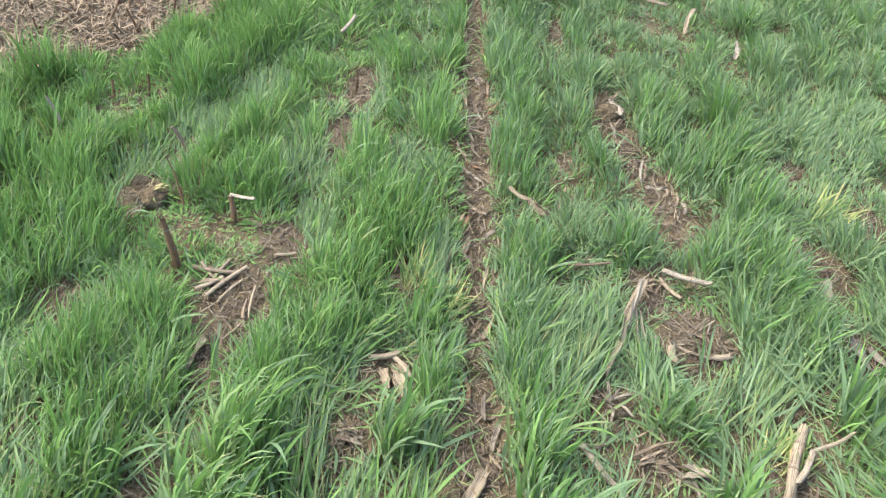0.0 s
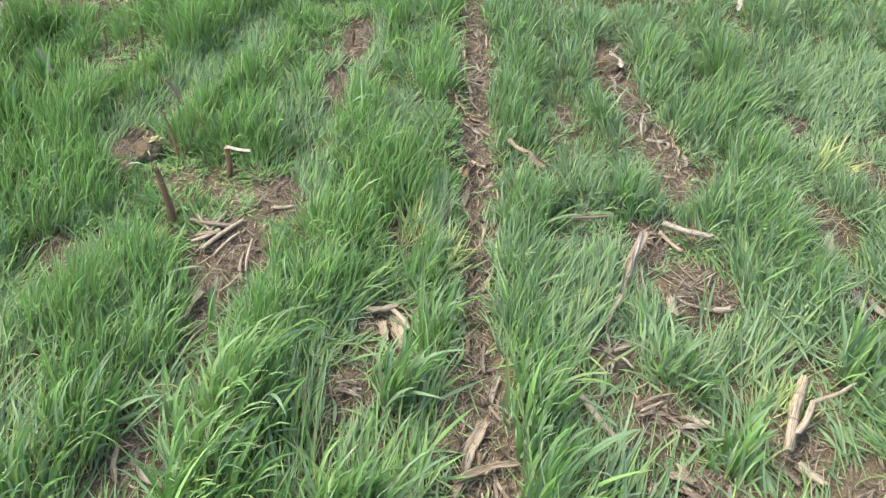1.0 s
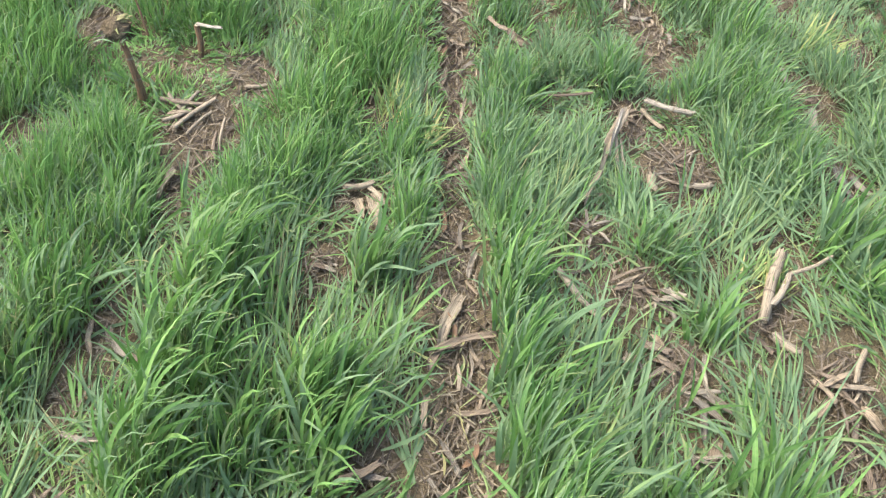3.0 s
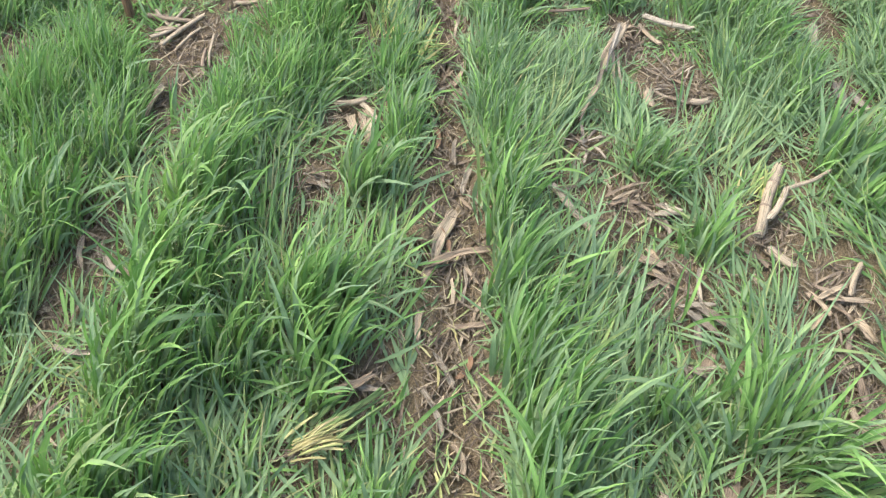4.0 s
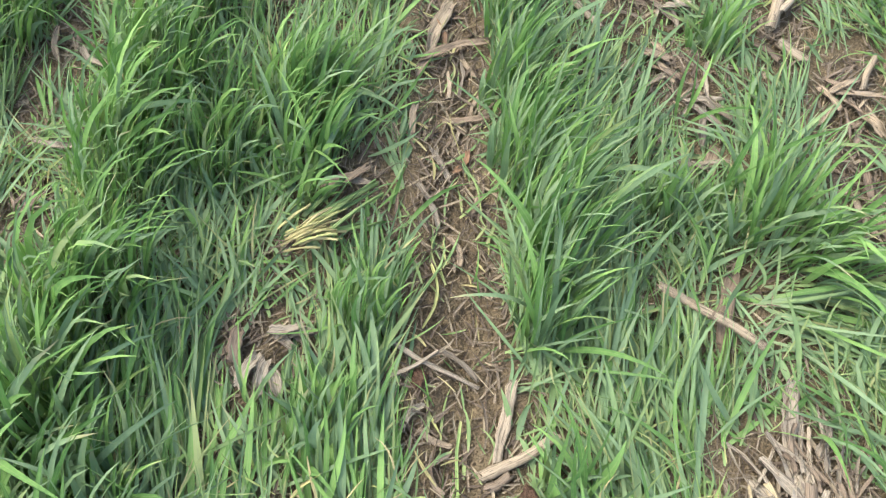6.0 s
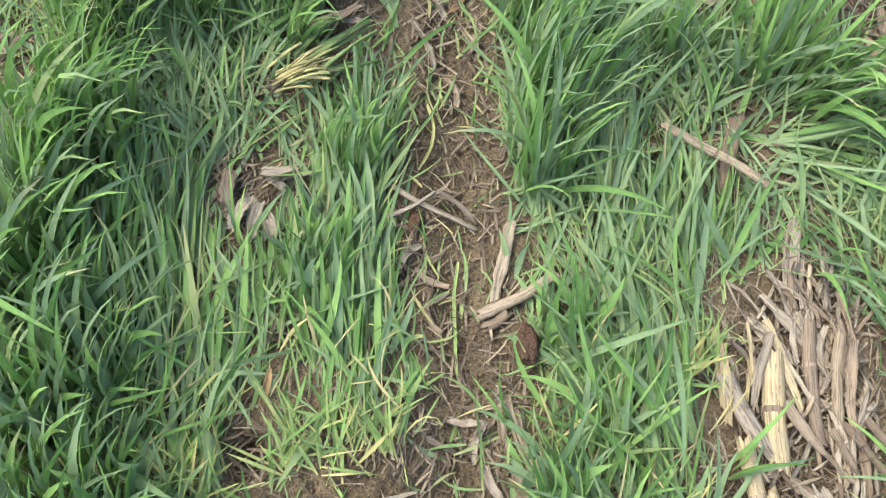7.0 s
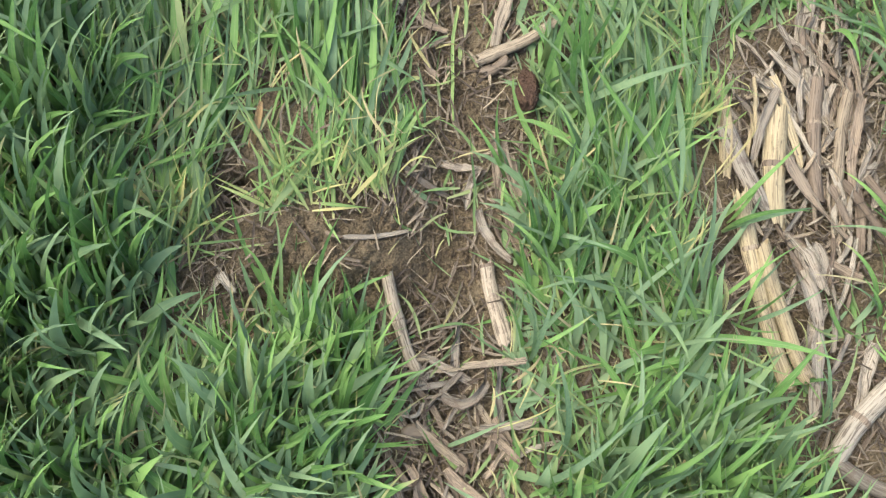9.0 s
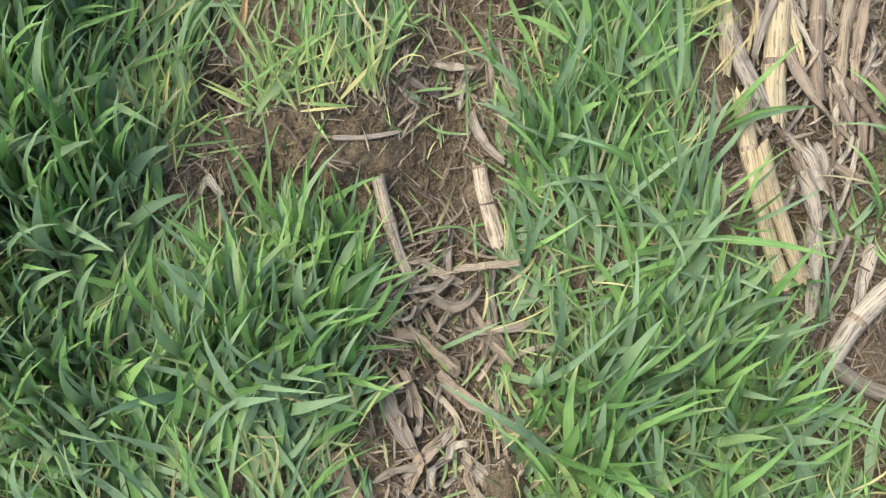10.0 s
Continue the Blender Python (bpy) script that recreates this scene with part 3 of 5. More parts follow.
clod("dug_rye_root", -0.062, -0.398, 0.017, 0.011, 0.009, PITH, "pale root crown of a dug rye plant", "root")
leaf_strip("dead_stem", (-0.270, 0.035, 0.055), (-0.310, -0.066, 0.004), 0.012, RUST, 0.2, 0.004, label="rust-brown dead stem standing in a burrow")
husk(-0.325, -0.20, 0.035, -100, 2, WHITE, 0.012, 50, label="small bleached husk pieces under the rye")
leaf_strip("dry_leaf", (-0.245, -0.062, 0.012), (-0.205, -0.05, 0.014), 0.010, BROWN)

# along the furrow, further on
corn_stalk((0.314, 0.401, 0.05), (0.466, 0.294, 0.045), 0.0075, PALE, (0.5,), sag=-0.004, taper=0.9, label="straight tan maize stalk lying over flattened rye")
leaf_strip("dry_leaf", (0.447, 0.434, 0.018), (0.412, 0.30, 0.014), 0.027, BROWN, 0.12, label="flat brown maize stalk skin under the rye")
leaf_strip("dry_leaf", (0.51, 0.25, 0.008), (0.485, 0.13, 0.008), 0.026, GREY, 0.2, label="wide grey maize leaf under the rye")
PRESSED.pop()  # the rye grows over this one
leaf_strip("twig", (-0.112, 0.327, 0.022), (0.026, 0.256, 0.016), 0.008, GREY, 0.4, 0.004, 0.005, 0.0, 0.9, "grey forked stem across the furrow")
leaf_strip("twig", (-0.112, 0.268, 0.016), (-0.035, 0.310, 0.020), 0.007, GREY, 0.4, 0.003, 0.004, 0.0, 0.8, "grey stem piece crossing another")
leaf_strip("dry_leaf", (-0.03, 0.31, 0.02), (0.022, 0.262, 0.018), 0.010, GREY, 0.4, -0.006)
clod("stone", -0.066, 0.268, 0.014, 0.016, 0.013, RED_CLOD, "smooth brown stone in the furrow", "stone")
leaf_strip("stalk_chip", (0.079, 0.258, 0.014), (0.045, 0.133, 0.014), 0.020, PALE, 0.08, 0.002, 0.002, 0.001, 0.8, "flat cream maize splinter beside the furrow")
corn_stalk((0.020, 0.113, 0.014), (0.135, 0.168, 0.03), 0.0085, PALE, (0.15,), label="short broken maize stalk beside the furrow")
corn_stalk((0.03, 0.097, 0.008), (0.065, 0.118, 0.010), 0.0080, BROWN, (), label="short brown piece of maize stalk")
clod("clod", 0.090, 0.066, 0.017, 0.031, 0.026, RED_CLOD, "dark reddish crumbly clod beside the furrow", sink=0.05)
leaf_strip("dry_leaf", (-0.06, 0.225, 0.012), (-0.095, 0.185, 0.012), 0.012, WHITE, 0.5, 0.01)
leaf_strip("dry_leaf", (-0.055, 0.135, 0.010), (-0.035, 0.09, 0.010), 0.010, BROWN, 0.3)
leaf_strip("dry_leaf", (-0.07, 0.19, 0.010), (-0.02, 0.165, 0.010), 0.011, BROWN, 0.3)
leaf_strip("dry_leaf", (-0.06, 0.085, 0.014), (-0.085, 0.05, 0.012), 0.009, YELLOW, 0.5, 0.012, label="curled orange dead leaf")
leaf_strip("dry_leaf", (-0.345, 0.350, 0.03), (-0.352, 0.298, 0.02), 0.024, BROWN, 0.15, 0.002, 0.002, 0.001, 0.9, "tan maize stalk skin between rye plants")
leaf_strip("dry_leaf", (-0.318, 0.300, 0.028), (-0.343, 0.258, 0.02), 0.021, WHITE, 0.3, 0.003, 0.002, 0.001, 0.8, "bleached cupped maize husk between rye plants")
leaf_strip("dry_leaf", (-0.298, 0.298, 0.028), (-0.312, 0.245, 0.02), 0.019, WHITE, 0.3, 0.003, 0.002, 0.001, 0.6, "bleached ribbed maize husk between rye plants")
leaf_strip("dry_leaf", (-0.300, 0.345, 0.028), (-0.245, 0.352, 0.024), 0.018, WHITE, 0.3, 0.003, 0.002, 0.001, 0.6, "bleached maize husk tip under rye leaves")
husk(-0.345, 0.335, 0.05, -95, 2, BROWN, 0.022, 20, label="tan husk plate on the soil")
husk(-0.325, 0.305, 0.045, -120, 3, WHITE, 0.018, 50, label="bleached maize husk between rye plants")
husk(-0.30, 0.285, 0.045, -95, 3, WHITE, 0.016, 40, label="bleached maize husk between rye plants")
husk(-0.285, 0.35, 0.06, -10, 3, GREY, 0.014, 40, label="dark grey maize husk between rye plants")
leaf_strip("dry_leaf", (0.005, 1.008, 0.016), (-0.043, 0.869, 0.014), 0.026, PALE, 0.25, 0.01, 0.0015, 0.002, 0.8, "long tan maize leaf ribbon in the furrow")
leaf_strip("dry_leaf", (-0.043, 0.869, 0.018), (-0.063, 0.833, 0.012), 0.018, BROWN, 0.3, 0.004, 0.0015, 0.001, 0.5, "tan end of a maize leaf ribbon in the furrow")
leaf_strip("dry_leaf", (-0.060, 0.866, 0.016), (0.069, 0.906, 0.018), 0.016, BROWN, 0.35, -0.01, 0.0015, 0.002, 0.8, "curved brown maize leaf across the furrow")
leaf_strip("dry_leaf", (-0.008, 0.792, 0.014), (-0.005, 0.848, 0.024), 0.009, PALE, 0.3, 0.003, 0.0015, 0.0, 0.8, "short cream strip standing in the furrow litter")
leaf_strip("dry_leaf", (-0.018, 0.744, 0.014), (0.070, 0.750, 0.014), 0.012, BROWN, 0.3, 0.004, 0.0015, 0.001, 0.8, "brown maize leaf piece across the furrow")
leaf_strip("dry_leaf", (-0.066, 0.772, 0.014), (-0.069, 0.717, 0.012), 0.015, PALE, 0.3, 0.003, 0.0015, 0.001, 0.8, "pale maize leaf piece at the furrow edge")
clod("stone", -0.067, 0.954, 0.026, 0.022, 0.016, CLOD, "smooth grey-brown stone beside the furrow", "stone")
for i in range(46):  # broken leaves and chips along the furrow
    fy = 0.47 + i * 0.046 + rng.uniform(-0.02, 0.02)
    fx = float(furrow(fy)) + rng.uniform(-0.045, 0.04)
    a, ln = rng.uniform(0.4, 2.7), rng.uniform(0.035, 0.10)
    leaf_strip("dry_leaf", (fx, fy, 0.012), (fx + math.cos(a) * ln * 0.6, fy + math.sin(a) * ln, 0.010), float(rng.uniform(0.005, 0.014)),
               (BROWN, GREY, BROWN, GREY, DARK, PALE)[i % 6], 0.3, float(rng.uniform(-0.008, 0.008)), label="broken maize leaf piece in the furrow")

# the maize row to the right of the furrow
corn_stalk((0.674, 1.095, 0.042), (0.597, 0.932, 0.022), 0.0112, PALE, (0.25, 0.6), label="cream maize stalk leaning out of the rye")
corn_stalk((0.622, 0.968, 0.028), (0.672, 1.035, 0.045), 0.0075, PALE, (), taper=0.8, label="pale side shoot growing from a maize stalk")
corn_stalk((0.670, 1.034, 0.045), (0.765, 1.07, 0.06), 0.0050, PALE, (), taper=0.7, label="thin pale upper end of a side shoot")
corn_stalk((0.613, 0.91, 0.014), (0.655, 0.866, 0.012), 0.011, PALE, (0.4,), label="short cream chunk of maize stalk")
husk(0.69, 0.80, 0.09, -20, 7, BROWN, 0.012, 80, label="tan maize husk pile on bare soil")
husk(0.70, 0.74, 0.10, -80, 7, BROWN, 0.012, 90, label="tan maize husk pile on bare soil")
leaf_strip("dry_leaf", (0.60, 0.86, 0.012), (0.565, 0.90, 0.012), 0.012, BROWN)
corn_stalk((0.78, 0.86, 0.02), (0.74, 0.79, 0.014), 0.006, PALE, (), label="thin pale maize stalk on bare soil")
leaf_strip("dry_leaf", (0.71, 0.62, 0.012), (0.72, 0.48, 0.012), 0.016, BROWN)
leaf_strip("dry_leaf", (0.68, 0.58, 0.012), (0.70, 0.50, 0.012), 0.014, BROWN)
leaf_strip("stalk_skin", (0.412, 1.53, 0.05), (0.322, 1.325, 0.045), 0.022, PALE, 0.15, 0.008, 0.003, 0.001, 0.7, "frayed tan skin of a split maize stalk in the rye")
leaf_strip("stalk_skin", (0.398, 1.52, 0.055), (0.345, 1.36, 0.055), 0.009, WHITE, 0.2, 0.004, 0.003, 0.001, 0.6, "narrow bleached splinter on a split maize stalk")
leaf_strip("stalk_skin", (0.328, 1.335, 0.042), (0.277, 1.235, 0.035), 0.011, PALE, 0.2, 0.003, 0.003, 0.0, 0.2, "pointed tail of a split maize stalk")
leaf_strip("stalk_skin", (0.375, 1.46, 0.03), (0.372, 1.325, 0.02), 0.008, PALE, 0.4, 0.002, 0.003, 0.0, 0.5, "thin maize splinter lying in the rye")
leaf_strip("stalk_skin", (0.385, 1.44, 0.03), (0.388, 1.34, 0.02), 0.005, GREY, 0.4, 0.002, 0.002, 0.0, 0.5, "thin grey maize splinter lying in the rye")
husk(0.415, 1.55, 0.05, -60, 5, BROWN, 0.010, 80, label="ragged tan husk on a split maize stalk")
corn_stalk((0.46, 1.56, 0.05), (0.566, 1.51, 0.045), 0.0075, WHITE, (0.6,), label="grey maize stalk across the residue")
corn_stalk((0.458, 1.566, 0.016), (0.496, 1.494, 0.014), 0.0060, PALE, (), label="short pale maize stalk")
corn_stalk((0.232, 1.600, 0.03), (0.338, 1.598, 0.03), 0.0040, BROWN, (), label="thin straight straw across the rye")
corn_stalk((0.441, 1.335, 0.02), (0.445, 1.285, 0.014), 0.0105, PALE, (0.2,), label="short upright cream chunk of maize stalk")
corn_stalk((0.533, 1.303, 0.014), (0.570, 1.305, 0.014), 0.0085, PALE, (), label="small cream chunk of maize stalk")
corn_stalk((0.455, 1.34, 0.012), (0.53, 1.30, 0.012), 0.0035, PALE, (), label="thin pale straw on bare soil")
husk(0.50, 1.40, 0.11, -40, 9, BROWN, 0.004, 150, label="tangle of brown maize leaf shreds")
husk(0.50, 1.36, 0.10, 110, 9, GREY, 0.004, 160, label="tangle of brown maize leaf shreds")
clod("clod", 0.285, 1.165, 0.030, 0.024, 0.014, CLOD, "brown root-matted soil clod among rye")
husk(0.275, 1.16, 0.06, 20, 12, GREY, 0.005, 240, 0.02, "root_tangle", "root", "grey dry roots matted over a soil clod")
corn_stalk((0.205, 1.058, 0.022), (0.283, 0.948, 0.014), 0.0075, PALE, (0.5,), label="short cream maize stalk pushed into the rye")
husk(0.33, 1.04, 0.08, 10, 8, BROWN, 0.009, 90, label="brown maize husk on bare soil")
husk(0.40, 1.01, 0.07, -50, 6, GREY, 0.009, 90, label="grey maize husk on bare soil")
leaf_strip("dry_leaf", (0.42, 1.02, 0.016), (0.46, 1.0, 0.014), 0.02, WHITE)
leaf_strip("dry_leaf", (0.362, 0.74, 0.014), (0.366, 0.69, 0.012), 0.010, WHITE, 0.2)
leaf_strip("dry_leaf", (0.468, 0.86, 0.014), (0.462, 0.765, 0.012), 0.009, WHITE, 0.3)
leaf_strip("dry_leaf", (0.46, 0.68, 0.014), (0.445, 0.62, 0.012), 0.024, BROWN, 0.2)
husk(0.40, 0.85, 0.10, 150, 5, BROWN, 0.02, 90, label="tan maize husk on bare soil")
husk(0.43, 0.78, 0.09, -70, 5, GREY, 0.016, 120, label="grey maize husk on bare soil")
husk(0.33, 0.86, 0.06, -95, 4, PALE, 0.014, 50, label="pale maize husk on bare soil")
husk(0.41, 0.66, 0.08, -60, 4, GREY, 0.012, 110, label="grey shreds of maize leaf under the rye")
leaf_strip("dry_leaf", (0.861, 1.54, 0.03), (0.862, 1.48, 0.02), 0.022, WHITE, 0.2, label="bleached maize leaf standing on edge")
leaf_strip("dry_leaf", (0.835, 1.70, 0.03), (0.83, 1.62, 0.02), 0.016, GREY)
leaf_strip("dry_leaf", (0.83, 1.60, 0.02), (0.88, 1.585, 0.02), 0.016, BROWN)
leaf_strip("dry_leaf", (0.864, 1.352, 0.03), (0.872, 1.27, 0.016), 0.028, GREY, 0.3, label="grey maize leaf on bare soil")
leaf_strip("dry_leaf", (0.90, 1.34, 0.02), (0.93, 1.28, 0.016), 0.02, GREY)
leaf_strip("dry_leaf", (0.099, 1.893, 0.05), (0.150, 1.85, 0.03), 0.014, PALE, 0.3)
leaf_strip("dry_leaf", (0.150, 1.85, 0.03), (0.205, 1.80, 0.02), 0.022, BROWN, 0.3)
clod("clod", 0.427, 2.30, 0.040, 0.034, 0.032, CLOD, "large cracked soil clod in the seed row")
leaf_strip("dry_leaf", (0.46, 2.27, 0.03), (0.43, 2.33, 0.04), 0.03, GREY)
leaf_strip("twig", (0.478, 1.99, 0.06), (0.470, 1.93, 0.02), 0.008, WHITE)
for i in range(16):  # shreds in the far seed row
    fy = 1.75 + i * 0.042
    fx = 0.535 - 0.19 * (fy - 1.75) + rng.uniform(-0.035, 0.035)
    a, ln = rng.uniform(0, 3.14), rng.uniform(0.04, 0.08)
    leaf_strip("dry_leaf", (fx, fy, 0.014), (fx + math.cos(a) * ln, fy + math.sin(a) * ln, 0.012), float(rng.uniform(0.004, 0.011)),
               (BROWN, GREY, BROWN)[i % 3], 0.3, label="broken maize leaf piece in a seed row")
leaf_strip("dry_leaf", (0.775, 2.78, 0.10), (0.735, 2.70, 0.06), 0.016, PALE)
leaf_strip("dry_leaf", (0.62, 2.87, 0.10), (0.70, 2.86, 0.08), 0.02, BROWN)
leaf_strip("dry_leaf", (0.86, 2.52, 0.06), (0.87, 2.58, 0.09), 0.016, WHITE)

# to the left of the furrow
def uprooted(x, y, turn, label):
    """A pulled-up rye plant: fine roots, a bundle of yellow stems, green leaves at the far end."""
    root = new("uprooted_rye")
    root.location = (x, y, ground_z(x, y) + 0.05)
    def line(a, start, ln, rise, side):
        c, s = math.cos(a), math.sin(a)
        return [Vector((c * (start + ln * q) - s * side, s * (start + ln * q) + c * side, rise * math.sin(2.2 * q))) for q in np.linspace(0, 1, 9)]
    for k in range(24):
        a = radians(turn + float(rng.normal(0, 15)))
        part("stem", strip_mesh(line(a, float(rng.uniform(-0.012, 0.02)), float(rng.uniform(0.05, 0.095)), float(rng.uniform(0.0, 0.022)), float(rng.normal(0, 0.011))), float(rng.uniform(0.0022, 0.0045)), 0.2, 0.002, RYE_STRAW, "stem", 0.001, 0.8), root)
    for k in range(12):
        a = radians(turn + 18 + float(rng.normal(0, 16)))
        part("leaf", strip_mesh(line(a, 0.05, float(rng.uniform(0.06, 0.13)), float(rng.uniform(-0.02, 0.02)), float(rng.normal(0, 0.015))), float(rng.uniform(0.004, 0.007)), 0.5, 0.004, STEM, "leaf", 0.0, 0.2), root)
    for k in range(9):
        a = radians(turn + 180 + float(rng.normal(0, 35)))
        part("root", strip_mesh(line(a, -0.01, float(rng.uniform(0.02, 0.045)), float(rng.uniform(-0.03, 0.0)), float(rng.normal(0, 0.008))), 0.0016, 0.6, 0.003, BROWN, "root", 0.0, 0.4), root)
    press((x, y), (x + 0.04, y + 0.02), (x + 0.08, y + 0.03))
    return tagged(root, label, "grass", "maize residue")


uprooted(-0.275, 0.485, 20, "uprooted straw-yellow rye plant lying on green leaves")
husk(-0.715, 0.555, 0.05, 60, 9, BROWN, 0.005, 120, 0.02, "uprooted_rye", "grass", "uprooted brown rye root bundle on flattened rye")
husk(-0.05, 1.46, 0.06, 60, 7, YELLOW, 0.004, 100, 0.02, "uprooted_rye", "grass", "yellow wisp of dead rye beside the furrow")
press((-0.19, 0.52), (-0.15, 0.55), (-0.16, 0.62), (-0.308, -0.08), (-0.15, -0.06))
leaf_strip("dry_leaf", (-0.225, 0.60, 0.03), (-0.15, 0.635, 0.03), 0.018, BROWN, 0.3)
leaf_strip("dry_leaf", (-0.20, 0.63, 0.02), (-0.13, 0.605, 0.02), 0.014, GREY, 0.3)
leaf_strip("dry_leaf", (-0.72, 0.95, 0.02), (-0.71, 0.87, 0.02), 0.012, BROWN, 0.3)
leaf_strip("dry_leaf", (-0.67, 0.90, 0.02), (-0.63, 0.86, 0.02), 0.014, WHITE, 0.3)
leaf_strip("dry_leaf", (-0.72, 0.70, 0.03), (-0.65, 0.69, 0.03), 0.012, WHITE, 0.3)
husk(-0.205, 1.285, 0.075, -60, 6, PALE, 0.02, 30, label="pinkish tan maize husk in the rye")
corn_stalk((-0.245, 1.30, 0.022), (-0.185, 1.315, 0.022), 0.008, PALE, (), label="short cream maize stalk beside a husk")
husk(-0.295, 1.10, 0.05, -30, 6, WHITE, 0.009, 50, label="crumpled bleached wad of maize husk among rye")
husk(-0.275, 1.085, 0.04, 150, 7, BROWN, 0.008, 90, label="torn tan maize husk among rye")
leaf_strip("dry_leaf", (-0.632, 1.362, 0.022), (-0.656, 1.275, 0.014), 0.020, PALE, 0.2, 0.002, 0.003, label="tan maize splinter on bare soil")
corn_stalk((-0.575, 1.60, 0.024), (-0.66, 1.50, 0.018), 0.0062, PALE, (0.5,), label="pale maize stalk in a heap of sticks")
corn_stalk((-0.705, 1.60, 0.02), (-0.60, 1.585, 0.02), 0.0058, BROWN, (), label="brown maize stalk in a heap of sticks")
corn_stalk((-0.69, 1.53, 0.016), (-0.63, 1.57, 0.018), 0.0055, PALE, (), label="pale maize stalk in a heap of sticks")
corn_stalk((-0.56, 1.50, 0.012), (-0.55, 1.40, 0.012), 0.0040, BROWN, (), label="thin brown stick on bare soil")
corn_stalk((-0.51, 1.66, 0.014), (-0.46, 1.665, 0.014), 0.0060, PALE, (), label="short pale maize stalk on bare soil")
for x0, y0, x1, y1, r in ((-0.69, 1.62, -0.635, 1.555, 0.0042), (-0.62, 1.63, -0.655, 1.56, 0.0046), (-0.575, 1.555, -0.63, 1.49, 0.0040), (-0.54, 1.53, -0.545, 1.44, 0.0036), (-0.59, 1.36, -0.555, 1.44, 0.0034)):
    corn_stalk((x0, y0, 0.02), (x1, y1, 0.014), r, PALE, (), label="thin pale maize splinter in a heap of sticks")
husk(-0.64, 1.58, 0.08, 130, 5, BROWN, 0.011, 90, label="brown maize husk in a heap of sticks")
husk(-0.60, 1.42, 0.08, -80, 5, BROWN, 0.006, 120, label="brown maize leaf shreds on bare soil")
husk(-0.61, 1.30, 0.08, -70, 5, BROWN, 0.005, 140, label="brown maize leaf shreds on bare soil")
corn_stalk((-0.752, 1.605, 0.0), (-0.757, 1.612, 0.165), 0.0115, DARK, (0.45, 0.8), taper=0.55, pithy=False, label="dark rotten maize stump standing in the rye")
corn_stalk((-0.765, 1.80, 0.06), (-0.785, 1.815, 0.20), 0.0035, DARK, (), pithy=False, taper=0.6, label="thin black dead stem standing in the rye")
corn_stalk((-0.635, 1.80, 0.10), (-0.568, 1.775, 0.10), 0.0055, WHITE, (), flat=0.5, label="bleached maize splinter held up by rye")
corn_stalk((-0.645, 1.80, 0.0), (-0.640, 1.81, 0.085), 0.0080, DARK, (), label="broken maize stump in the rye")
husk(-0.868, 1.88, 0.045, 20, 12, RYE_STRAW, 0.005, 120, 0.036, label="torn straw crown of an uprooted plant")
clod("root_ball", -0.875, 1.875, 0.038, 0.034, 0.034, CLOD, "upturned root ball with soil", "root", sink=0.3)
husk(-0.895, 1.85, 0.05, -110, 8, GREY, 0.004, 60, 0.02, "root_tangle", "root", "pale dry root tangle below an upturned plant")
corn_stalk((-0.42, 2.70, 0.08), (-0.375, 2.74, 0.12), 0.0070, WHITE, (), label="short bleached maize stalk standing out of rye")
corn_stalk((-1.20, 2.16, 0.08), (-1.225, 2.18, 0.15), 0.0045, WHITE, (), label="bleached broken maize stalk in tall rye")
corn_stalk((-0.83, 2.10, 0.03), (-0.86, 2.11, 0.085), 0.0065, BROWN, (), label="brown maize stump in tall rye")
for sx, sy in ((-1.02, 2.42), (-1.12, 2.38), (-0.95, 2.45), (-0.36, 2.42)):
    corn_stalk((sx, sy, 0.0), (sx + 0.01, sy + 0.01, 0.075), 0.005, DARK, (0.6,), pithy=False, label="dark maize stump standing in tall rye")


# ---- rye ----
# tufts: x, y, half sizes, height, the way they lean (degrees from +x towards +y)
TUFTS_FURROW_RIGHT = [
    (0.14, -0.50, 0.08, 0.09, 0.21, 65), (0.11, -0.15, 0.04, 0.06, 0.16, 95), (0.14, 0.07, 0.04, 0.05, 0.20, 75), (0.12, 0.35, 0.05, 0.07, 0.22, 60),
    (0.15, 0.47, 0.07, 0.09, 0.25, 35), (0.13, 0.61, 0.08, 0.10, 0.25, 40), (0.11, 0.80, 0.07, 0.10, 0.22, 30), (0.10, 1.01, 0.06, 0.12, 0.20, 60),
    (0.09, 1.23, 0.05, 0.10, 0.20, 70), (0.09, 1.41, 0.06, 0.11, 0.20, 50), (0.12, 1.63, 0.06, 0.13, 0.20, 40), (0.12, 2.50, 0.08, 0.20, 0.20, 60),
    (0.11, 2.0, 0.06, 0.18, 0.19, 60)]
TUFTS_RIGHT = [
    (0.32, -0.47, 0.12, 0.10, 0.15, 80), (0.49, 0.54, 0.08, 0.07, 0.22, 70), (0.60, 0.46, 0.07, 0.07, 0.24, -40), (0.42, 1.12, 0.06, 0.07, 0.20, -20),
    (0.48, 0.91, 0.04, 0.06, 0.16, 70), (0.81, 1.07, 0.08, 0.10, 0.24, 20), (0.41, 1.66, 0.06, 0.06, 0.19, 60), (0.66, 1.62, 0.07, 0.09, 0.21, 30),
    (0.70, 1.48, 0.07, 0.09, 0.22, 20), (0.68, 2.00, 0.11, 0.12, 0.22, 20), (0.75, 1.80, 0.08, 0.09, 0.21, 30), (0.78, 1.33, 0.05, 0.07, 0.20, 10),
    (0.55, 2.28, 0.08, 0.12, 0.20, 30), (0.36, 0.55, 0.05, 0.05, 0.15, 60)]
